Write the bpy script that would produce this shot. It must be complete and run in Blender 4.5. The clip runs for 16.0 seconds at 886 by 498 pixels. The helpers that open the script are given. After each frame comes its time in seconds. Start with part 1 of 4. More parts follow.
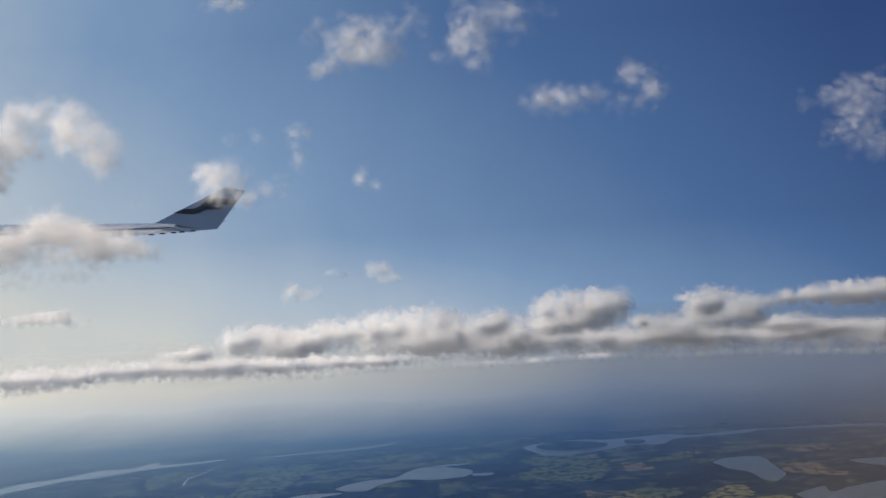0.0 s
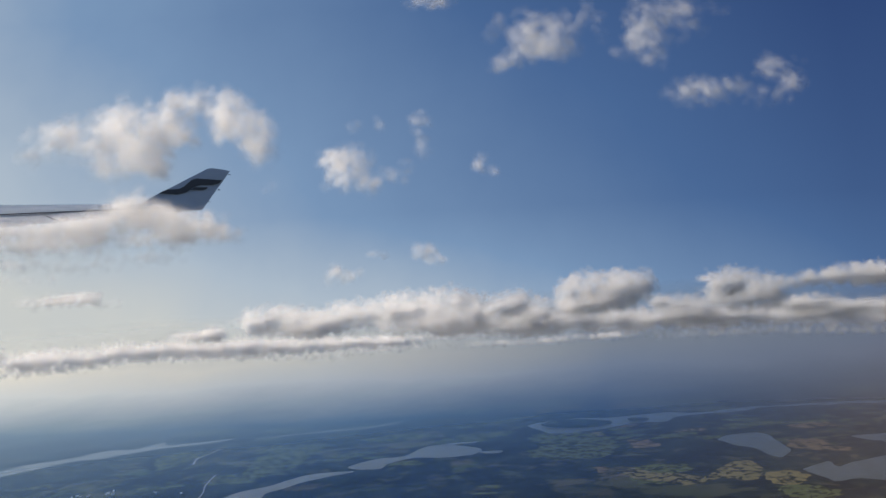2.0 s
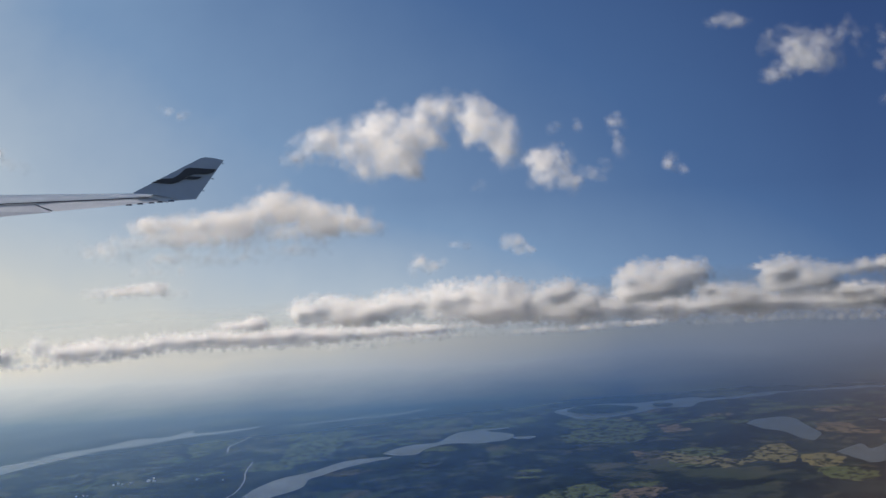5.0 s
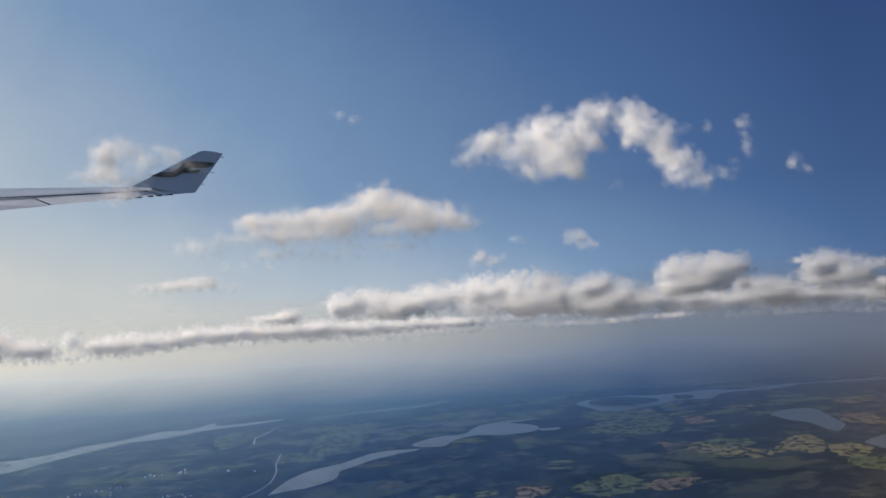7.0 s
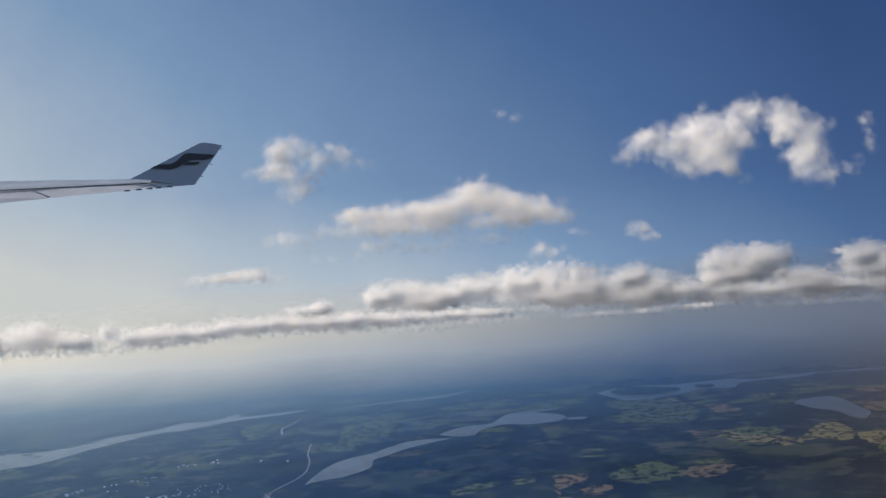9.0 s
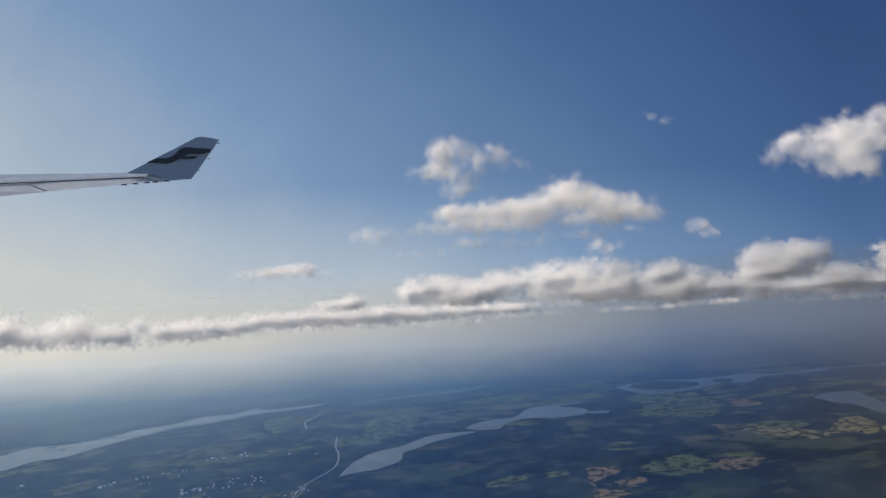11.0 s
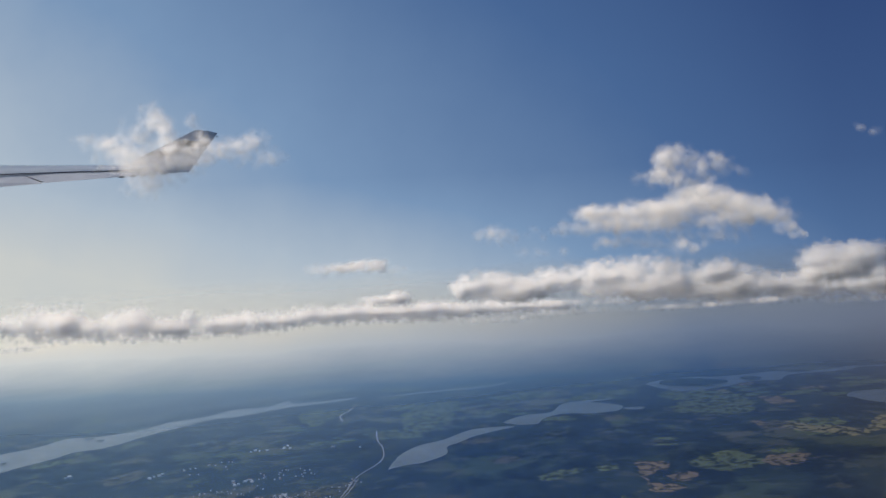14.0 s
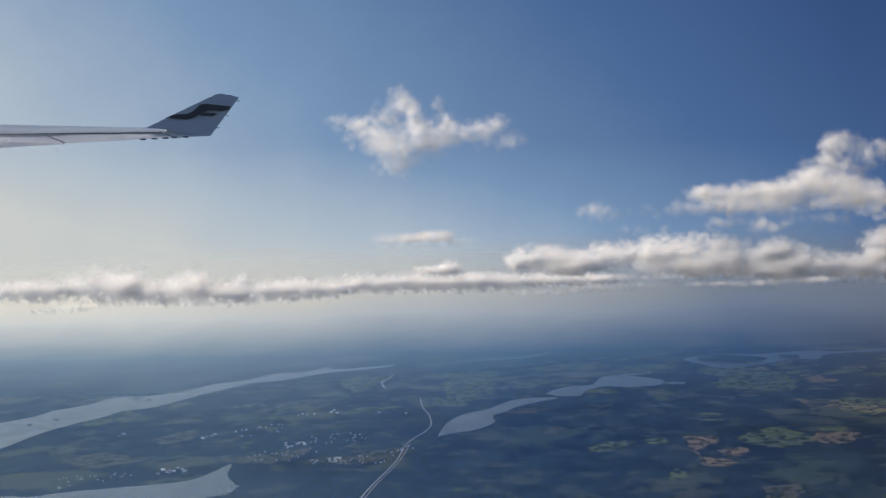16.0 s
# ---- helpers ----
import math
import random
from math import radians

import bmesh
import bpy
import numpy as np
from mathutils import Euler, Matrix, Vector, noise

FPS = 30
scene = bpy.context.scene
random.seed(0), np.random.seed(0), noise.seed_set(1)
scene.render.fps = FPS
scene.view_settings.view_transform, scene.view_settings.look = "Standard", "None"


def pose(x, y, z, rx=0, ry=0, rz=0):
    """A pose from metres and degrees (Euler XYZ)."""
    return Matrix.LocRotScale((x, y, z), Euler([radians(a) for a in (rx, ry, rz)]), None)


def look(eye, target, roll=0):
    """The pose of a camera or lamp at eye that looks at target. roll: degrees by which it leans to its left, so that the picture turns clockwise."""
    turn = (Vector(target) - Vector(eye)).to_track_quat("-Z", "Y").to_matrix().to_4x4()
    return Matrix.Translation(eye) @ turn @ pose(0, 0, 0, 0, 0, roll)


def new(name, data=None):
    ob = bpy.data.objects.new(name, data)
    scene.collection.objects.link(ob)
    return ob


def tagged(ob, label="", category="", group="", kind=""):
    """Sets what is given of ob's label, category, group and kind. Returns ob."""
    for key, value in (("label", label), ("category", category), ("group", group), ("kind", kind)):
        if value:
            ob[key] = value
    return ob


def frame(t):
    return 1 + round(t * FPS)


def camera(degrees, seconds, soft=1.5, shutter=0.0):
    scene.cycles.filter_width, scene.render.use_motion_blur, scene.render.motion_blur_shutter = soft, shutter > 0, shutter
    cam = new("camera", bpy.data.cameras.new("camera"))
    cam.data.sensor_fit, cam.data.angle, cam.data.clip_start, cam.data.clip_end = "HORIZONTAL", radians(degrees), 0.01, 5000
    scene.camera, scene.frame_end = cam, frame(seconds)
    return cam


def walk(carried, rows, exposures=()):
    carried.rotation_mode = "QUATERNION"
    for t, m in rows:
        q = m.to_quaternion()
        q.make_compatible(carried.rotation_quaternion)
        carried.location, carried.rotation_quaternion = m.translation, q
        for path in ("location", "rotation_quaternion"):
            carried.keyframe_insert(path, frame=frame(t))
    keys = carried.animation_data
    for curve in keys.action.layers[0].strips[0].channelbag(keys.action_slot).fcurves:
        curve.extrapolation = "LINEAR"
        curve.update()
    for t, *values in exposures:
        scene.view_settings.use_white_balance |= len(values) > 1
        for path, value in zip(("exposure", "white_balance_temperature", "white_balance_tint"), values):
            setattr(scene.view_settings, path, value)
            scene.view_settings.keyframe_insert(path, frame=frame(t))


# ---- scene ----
# A cabin-window view over a lake country under fair-weather clouds.
# Everything is modelled at about 1:15; the first eye hangs EYE metres over the ground.
EYE = 95.3
cam = camera(58.1, 16.0, 1.5)
# seconds, place, and turn in degrees
ROWS = [
    (0.0, -1.42, -0.85, 97.84, 100.07, 3.03, 0.49),
    (0.5, -5.07, -1.77, 97.90, 99.49, 2.97, 0.62),
    (1.0, -8.80, -2.70, 98.00, 99.15, 2.97, 0.50),
    (1.5, -12.62, -3.64, 98.12, 98.83, 3.08, -0.09),
    (2.0, -16.51, -4.60, 98.26, 98.63, 3.23, -0.71),
    (2.5, -20.49, -5.55, 98.43, 98.43, 3.33, -1.05),
    (3.0, -24.54, -6.51, 98.61, 98.35, 3.33, -1.03),
    (3.5, -28.65, -7.48, 98.81, 98.09, 3.44, -1.16),
    (4.0, -32.84, -8.44, 99.01, 97.99, 3.51, -1.29),
    (6.5, -54.63, -13.22, 100.11, 97.32, 3.63, -1.60),
    (7.0, -59.14, -14.16, 100.34, 97.24, 3.67, -1.71),
    (7.5, -63.69, -15.08, 100.56, 97.04, 3.80, -1.76),
    (8.0, -68.29, -16.00, 100.78, 96.79, 3.88, -1.73),
    (8.5, -72.92, -16.90, 101.00, 96.68, 3.85, -1.81),
    (9.0, -77.59, -17.79, 101.22, 96.60, 3.89, -1.97),
    (11.5, -101.39, -21.94, 102.36, 96.10, 3.68, -2.56),
    (12.0, -106.23, -22.70, 102.60, 95.97, 3.61, -2.67),
    (12.5, -111.09, -23.44, 102.86, 95.87, 3.56, -2.85),
    (13.0, -115.96, -24.15, 103.13, 95.88, 3.44, -2.93),
    (13.5, -120.85, -24.83, 103.42, 95.89, 3.33, -3.03),
    (14.0, -125.76, -25.48, 103.73, 95.88, 3.22, -3.16),
    (14.5, -130.68, -26.10, 104.06, 95.78, 3.06, -3.26),
    (15.0, -135.62, -26.69, 104.43, 95.32, 2.76, -2.37),
    (15.5, -140.56, -27.24, 104.83, 94.26, 2.07, -1.98),
    (16.0, -145.52, -27.75, 105.27, 93.72, 1.74, -2.26),
]
walk(cam, [(t, pose(x, y, z, a, b, c)) for t, x, y, z, a, b, c in ROWS], [(0.0, 0.48, 6620, 10), (16.0, 0.48, 6620, 10)])
scene.cycles.transparent_max_bounces = 192
scene.cycles.diffuse_bounces = 12
scene.cycles.max_bounces = 16

# ---------------------------------------------------------------- light
SUN_AZ, SUN_EL = 78.0, 44.0           # degrees left of straight ahead, and up
world = bpy.data.worlds.new("sky")
scene.world = world
world.use_nodes = True
wn = world.node_tree.nodes
sky = wn.new("ShaderNodeTexSky")
sky.sky_type, sky.sun_disc = "NISHITA", False
sky.sun_elevation, sky.sun_rotation = radians(SUN_EL), radians(-SUN_AZ)
sky.altitude, sky.air_density, sky.dust_density, sky.ozone_density = 1500, 1.0, 1.0, 4.0
wn["Background"].inputs["Strength"].default_value = 0.085
world.node_tree.links.new(sky.outputs["Color"], wn["Background"].inputs["Color"])

sun = new("sun", bpy.data.lights.new("sun", "SUN"))
sun.data.energy, sun.data.angle, sun.data.color = 4.2, radians(10.0), (1.0, 0.93, 0.84)
sd = Vector((-math.sin(radians(SUN_AZ)) * math.cos(radians(SUN_EL)), math.cos(radians(SUN_AZ)) * math.cos(radians(SUN_EL)), math.sin(radians(SUN_EL))))
sun.matrix_world = look((0, 0, 400), Vector((0, 0, 400)) - sd)


# ---------------------------------------------------------------- helpers
def part(name, bm, material, parent=None, label="", smooth=False):
    """Links a bmesh as one mesh object, under a thing if one is given."""
    me = bpy.data.meshes.new(name)
    bm.to_mesh(me)
    bm.free()
    if smooth:
        for p in me.polygons:
            p.use_smooth = True
    me.materials.append(material)
    ob = new(name, me)
    ob.parent = parent
    return tagged(ob, label)


def thing(name, at, label, category, group="", kind=""):
    e = new(name)
    e.location = at
    return tagged(e, label, category, group, kind)


def material(name, rough=0.8):
    m = bpy.data.materials.new(name)
    m.use_nodes = True
    nt = m.node_tree
    b = nt.nodes["Principled BSDF"]
    b.inputs["Roughness"].default_value = rough
    return m, nt, b


def node(nt, kind, **values):
    n = nt.nodes.new(kind)
    for k, v in values.items():
        n.inputs[k.replace("_", " ")].default_value = v
    return n


def ramp(nt, source, stops):
    r = nt.nodes.new("ShaderNodeValToRGB")
    e = r.color_ramp.elements
    while len(e) < len(stops):
        e.new(0.5)
    for el, (p, c) in zip(e, stops):
        el.position, el.color = p, (*c, 1) if len(c) == 3 else c
    nt.links.new(source, r.inputs["Fac"])
    return r.outputs["Color"]


def mixed(nt, fac, a, b, blend="MIX"):
    m = nt.nodes.new("ShaderNodeMix")
    m.data_type, m.blend_type = "RGBA", blend
    for socket, v in ((m.inputs[0], fac), (m.inputs[6], a), (m.inputs[7], b)):
        if isinstance(v, (int, float)):
            socket.default_value = v
        elif isinstance(v, tuple):
            socket.default_value = (*v, 1)
        else:
            nt.links.new(v, socket)
    return m.outputs[2]


def math_node(nt, op, a, b=0.0, clamp=False):
    m = nt.nodes.new("ShaderNodeMath")
    m.operation, m.use_clamp = op, clamp
    for socket, v in ((m.inputs[0], a), (m.inputs[1], b)):
        if isinstance(v, (int, float)):
            socket.default_value = v
        else:
            nt.links.new(v, socket)
    return m.outputs[0]


def noise_at(nt, coords, scale, detail=5.0, rough=0.6, distortion=0.0):
    n = node(nt, "ShaderNodeTexNoise", Scale=scale, Detail=detail, Roughness=rough, Distortion=distortion)
    nt.links.new(coords, n.inputs["Vector"])
    return n.outputs["Fac"]


# the ground falls away from the far skyline towards the viewer
SLOPE_X, SLOPE_Y = 0.0273, 0.1103


def ground_z(x, y):
    return SLOPE_X * x + SLOPE_Y * y


def skyline_y(x):
    return (EYE + 2.0 - SLOPE_X * x) / SLOPE_Y


class Field3:
    """Smooth random values in space, for ragged outlines."""

    def __init__(self, seed):
        self.v = np.random.default_rng(seed).random((24, 24, 24))

    def at(self, p):
        i = np.floor(p).astype(int)
        f = p - i
        f = f * f * (3 - 2 * f)
        i0, i1 = i % 24, (i + 1) % 24
        r = 0
        for a in (0, 1):
            for b in (0, 1):
                for c in (0, 1):
                    w = (f[:, 0] if a else 1 - f[:, 0]) * (f[:, 1] if b else 1 - f[:, 1]) * (f[:, 2] if c else 1 - f[:, 2])
                    r = r + w * self.v[(i1 if a else i0)[:, 0], (i1 if b else i0)[:, 1], (i1 if c else i0)[:, 2]]
        return r

    def fractal(self, p, octaves=4, gain=0.55):
        total, amp, norm = 0, 1.0, 0.0
        for k in range(octaves):
            total = total + amp * self.at(p * 2.03 ** k + 7.3 * k)
            norm += amp
            amp *= gain
        return total / norm


# ---------------------------------------------------------------- materials
def forest_ground():
    m, nt, b = material("forest_and_farmland", 0.95)
    b.inputs["Specular IOR Level"].default_value = 0.05
    co = nt.nodes.new("ShaderNodeTexCoord").outputs["Object"]
    big = noise_at(nt, co, 0.012, 6, 0.62, 0.6)
    mid = noise_at(nt, co, 0.05, 6, 0.65)
    fine = noise_at(nt, co, 0.9, 4, 0.7)
    woods = ramp(nt, fine, [(0.3, (0.002, 0.005, 0.008)), (0.7, (0.014, 0.024, 0.024))])
    woods = mixed(nt, ramp(nt, mid, [(0.43, (0, 0, 0)), (0.62, (1, 1, 1))]), woods, (0.020, 0.032, 0.028))
    v = node(nt, "ShaderNodeTexVoronoi", Scale=0.075)
    stretch = nt.nodes.new("ShaderNodeMapping")
    stretch.inputs["Scale"].default_value = (0.7, 1.2, 1.0)
    stretch.inputs["Rotation"].default_value = (0, 0, 0.5)
    nt.links.new(co, stretch.inputs["Vector"])
    nt.links.new(stretch.outputs["Vector"], v.inputs["Vector"])
    patch = ramp(nt, v.outputs["Color"], [(0.15, (0.03, 0.045, 0.018)), (0.4, (0.06, 0.075, 0.03)), (0.6, (0.075, 0.07, 0.035)), (0.85, (0.045, 0.065, 0.025))])
    where = math_node(nt, "ADD", math_node(nt, "MULTIPLY", big, 0.65), math_node(nt, "MULTIPLY", mid, 0.35))
    mask = ramp(nt, where, [(0.60, (0, 0, 0)), (0.63, (1, 1, 1))])
    wide = nt.nodes.new("ShaderNodeMapping")
    wide.inputs["Scale"].default_value = (0.6, 0.8, 1.0)
    nt.links.new(co, wide.inputs["Vector"])
    specks = ramp(nt, noise_at(nt, wide.outputs["Vector"], 0.11, 7, 0.68, 0.4), [(0.55, (0, 0, 0)), (0.60, (0.9, 0.9, 0.9))])
    clearing = ramp(nt, noise_at(nt, co, 0.03, 2), [(0.35, (0.035, 0.055, 0.03)), (0.65, (0.075, 0.075, 0.045))])
    where_y = nt.nodes.new("ShaderNodeSeparateXYZ")
    nt.links.new(co, where_y.inputs[0])
    farmed = ramp(nt, math_node(nt, "MULTIPLY", where_y.outputs[1], 0.001), [(0.30, (0.5,) * 3), (0.48, (1, 1, 1))])   # the far country is farmed, the near one wooded
    land_c = mixed(nt, math_node(nt, "MULTIPLY", specks, farmed), woods, clearing)
    tracts = ramp(nt, noise_at(nt, wide.outputs["Vector"], 0.028, 6, 0.66, 0.3), [(0.56, (0, 0, 0)), (0.59, (1, 1, 1))])
    land_c = mixed(nt, math_node(nt, "MULTIPLY", tracts, farmed), land_c, ramp(nt, noise_at(nt, co, 0.013, 2), [(0.35, (0.045, 0.07, 0.034)), (0.65, (0.085, 0.085, 0.048))]))
    nt.links.new(mixed(nt, mask, land_c, patch), b.inputs["Base Color"])
    bump = node(nt, "ShaderNodeBump", Strength=0.6, Distance=0.5)
    nt.links.new(fine, bump.inputs["Height"])
    nt.links.new(bump.outputs["Normal"], b.inputs["Normal"])
    return m


def field_material(name, low, high):
    m, nt, b = material(name, 0.95)
    b.inputs["Specular IOR Level"].default_value = 0.05
    co = nt.nodes.new("ShaderNodeTexCoord").outputs["Object"]
    c = ramp(nt, noise_at(nt, co, 0.22, 5, 0.65), [(0.3, low), (0.7, high)])
    c = mixed(nt, ramp(nt, noise_at(nt, co, 0.24, 7, 0.72, 0.5), [(0.50, (0, 0, 0)), (0.55, (1, 1, 1))]), c, (0.014, 0.022, 0.014))
    nt.links.new(c, b.inputs["Base Color"])
    return m


def water_material():
    m, nt, b = material("lake_water", 0.12)
    b.inputs["Base Color"].default_value = (0.10, 0.115, 0.095, 1)
    b.inputs["IOR"].default_value = 1.33
    co = nt.nodes.new("ShaderNodeTexCoord").outputs["Object"]
    bump = node(nt, "ShaderNodeBump", Strength=0.01, Distance=0.05)
    nt.links.new(noise_at(nt, co, 2.5, 4, 0.6), bump.inputs["Height"])
    nt.links.new(bump.outputs["Normal"], b.inputs["Normal"])
    nt.links.new(ramp(nt, noise_at(nt, co, 0.05, 3), [(0.3, (0.16,) * 3), (0.7, (0.26,) * 3)]), b.inputs["Roughness"])
    return m


def soft_material(name, heart, albedo, scale):
    """A soft tuft of droplets, lit through as well as on its face, torn by fine drifts and fading out to its rim."""
    m = bpy.data.materials.new(name)
    m.use_nodes = True
    nt = m.node_tree
    nt.nodes.remove(nt.nodes["Principled BSDF"])
    body = nt.nodes.new("ShaderNodeMixShader")
    body.inputs[0].default_value = 0.45
    for i, kind in enumerate(("ShaderNodeBsdfDiffuse", "ShaderNodeBsdfTranslucent")):
        n = nt.nodes.new(kind)
        n.inputs["Color"].default_value = (*albedo, 1)
        nt.links.new(n.outputs[0], body.inputs[1 + i])
    uv = nt.nodes.new("ShaderNodeTexCoord").outputs["UV"]
    ball = nt.nodes.new("ShaderNodeVectorMath")
    ball.operation = "LENGTH"
    nt.links.new(uv, ball.inputs[0])
    cover = ramp(nt, ball.outputs["Value"], [(0.0, (heart,) * 3), (0.35, (heart * 0.62,) * 3), (0.7, (0.0,) * 3)])
    place = nt.nodes.new("ShaderNodeNewGeometry").outputs["Position"]
    drift = ramp(nt, noise_at(nt, place, scale, 7, 0.62, 0.5), [(0.35, (0.14,) * 3), (0.65, (1.0,) * 3)])
    clear = nt.nodes.new("ShaderNodeBsdfTransparent")
    mix = nt.nodes.new("ShaderNodeMixShader")
    nt.links.new(math_node(nt, "MULTIPLY", cover, drift), mix.inputs[0])
    nt.links.new(clear.outputs[0], mix.inputs[1])
    nt.links.new(body.outputs[0], mix.inputs[2])
    nt.links.new(mix.outputs[0], nt.nodes["Material Output"].inputs["Surface"])
    return m


def haze_material():
    """Haze painted on a sheet over the land: thin nearby, dense towards the skyline, whiter towards the sun."""
    m = bpy.data.materials.new("painted_haze")
    m.use_nodes = True
    nt = m.node_tree
    nt.nodes.remove(nt.nodes["Principled BSDF"])
    tc = nt.nodes.new("ShaderNodeTexCoord")
    uv = nt.nodes.new("ShaderNodeSeparateXYZ")
    nt.links.new(tc.outputs["UV"], uv.inputs[0])
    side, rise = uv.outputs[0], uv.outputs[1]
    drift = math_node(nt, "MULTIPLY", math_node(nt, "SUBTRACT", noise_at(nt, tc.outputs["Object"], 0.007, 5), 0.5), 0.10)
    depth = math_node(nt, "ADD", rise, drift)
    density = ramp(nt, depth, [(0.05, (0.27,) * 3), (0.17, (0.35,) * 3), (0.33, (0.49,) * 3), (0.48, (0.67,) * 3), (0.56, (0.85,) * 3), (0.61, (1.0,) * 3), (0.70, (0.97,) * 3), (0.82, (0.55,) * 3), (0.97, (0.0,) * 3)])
    # sunward whitening and the window's brown reflection, right, are put into these colours
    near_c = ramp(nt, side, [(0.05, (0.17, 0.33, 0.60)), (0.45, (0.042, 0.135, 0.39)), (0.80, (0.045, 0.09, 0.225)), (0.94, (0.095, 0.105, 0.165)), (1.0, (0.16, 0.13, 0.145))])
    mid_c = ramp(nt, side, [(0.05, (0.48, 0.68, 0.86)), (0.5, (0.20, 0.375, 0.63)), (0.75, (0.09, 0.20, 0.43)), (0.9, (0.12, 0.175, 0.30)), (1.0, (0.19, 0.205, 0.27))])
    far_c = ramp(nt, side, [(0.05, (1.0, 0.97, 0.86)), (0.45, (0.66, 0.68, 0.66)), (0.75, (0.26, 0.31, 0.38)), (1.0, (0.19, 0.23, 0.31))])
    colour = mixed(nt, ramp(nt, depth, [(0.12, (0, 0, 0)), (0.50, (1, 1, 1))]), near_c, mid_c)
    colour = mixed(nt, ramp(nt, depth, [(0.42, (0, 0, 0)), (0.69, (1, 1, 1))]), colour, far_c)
    body = nt.nodes.new("ShaderNodeMixShader")
    for i, kind in enumerate(("ShaderNodeBsdfDiffuse", "ShaderNodeBsdfTranslucent")):
        n = nt.nodes.new(kind)
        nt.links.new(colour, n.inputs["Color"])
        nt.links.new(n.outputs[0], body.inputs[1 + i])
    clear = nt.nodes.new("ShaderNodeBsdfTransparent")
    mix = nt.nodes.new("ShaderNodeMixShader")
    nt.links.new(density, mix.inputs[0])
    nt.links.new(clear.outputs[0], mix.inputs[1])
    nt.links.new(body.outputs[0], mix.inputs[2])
    nt.links.new(mix.outputs[0], nt.nodes["Material Output"].inputs["Surface"])
    return m


def paint(name, colour, rough=0.4, streak=0.12):
    m, nt, b = material(name, rough)
    co = nt.nodes.new("ShaderNodeTexCoord").outputs["Object"]
    n = noise_at(nt, co, 0.012, 5, 0.65)
    low = tuple(c * (1 - streak) for c in colour)
    nt.links.new(ramp(nt, n, [(0.3, low), (0.7, colour)]), b.inputs["Base Color"])
    return m


FOREST = forest_ground()
FIELDS = {"g": field_material("green_field", (0.055, 0.076, 0.03), (0.105, 0.125, 0.05)),
          "y": field_material("ripe_field", (0.12, 0.115, 0.05), (0.20, 0.17, 0.07)),
          "t": field_material("stubble_field", (0.10, 0.082, 0.047), (0.18, 0.135, 0.075)),
          "b": field_material("cleared_field", (0.05, 0.055, 0.035), (0.085, 0.08, 0.05))}
WATER, HAZE = water_material(), haze_material()
SOFT = soft_material("cloud_droplets", 0.10, (0.87, 0.845, 0.82), 0.38)
# copy of the droplets, toned down so rightward dimming is in the colour
SOFT_DIM = soft_material("toned_down_droplets", 0.10, (0.78, 0.755, 0.73), 0.30)
# thinner copy, also greyed in colour to imitate the dimmer light up there
DULL = soft_material("thin_dimmed_droplets", 0.07, (0.70, 0.695, 0.69), 0.38)
SOFT_FAR = soft_material("far_cloud_droplets", 0.20, (0.82, 0.795, 0.77), 0.10)
# darker copies for the right bank: its dimmer light is put into the colour
FAR_DIM = soft_material("dimmed_cloud_droplets", 0.20, (0.63, 0.62, 0.62), 0.11)
FAR_DIMMER = soft_material("dimmer_cloud_droplets", 0.20, (0.55, 0.55, 0.56), 0.12)

# ---------------------------------------------------------------- the land
bm = bmesh.new()
NX, NY = 120, 90
grid = []
for j in range(NY + 1):
    row = []
    for i in range(NX + 1):
        x = -1500 + 3000 * i / NX
        y0, y1 = -500.0, skyline_y(x)
        y = y0 + (y1 - y0) * j / NY
        row.append(bm.verts.new((x, y, ground_z(x, y))))
    grid.append(row)
for j in range(NY):
    for i in range(NX):
        bm.faces.new((grid[j][i], grid[j][i + 1], grid[j + 1][i + 1], grid[j + 1][i]))
land = tagged(part("ground", bm, FOREST), "dark forest and farmland reaching the hazy skyline", "ground", kind="structure")


def shore(seed, n, fall=1.15):
    r = np.random.default_rng(seed)
    k = np.arange(n) / n * 2 * math.pi
    v = sum(r.normal(0, 1 / (h ** fall), 1) * np.cos(h * k + r.random() * 6.28) for h in range(2, 40))
    return v / np.abs(v).max()


def smooth_line(points, steps):
    """Catmull-Rom through stations of any size."""
    p = np.array([points[0], *points, points[-1]], float)
    out = []
    for i in range(1, len(p) - 2):
        for s in range(steps):
            t = s / steps
            a, b, c, d = p[i - 1], p[i], p[i + 1], p[i + 2]
            out.append(0.5 * (2 * b + (c - a) * t + (2 * a - 5 * b + 4 * c - d) * t * t + (3 * b - a - 3 * c + d) * t ** 3))
    out.append(p[-2])
    return np.array(out)


OPEN_WATER = []


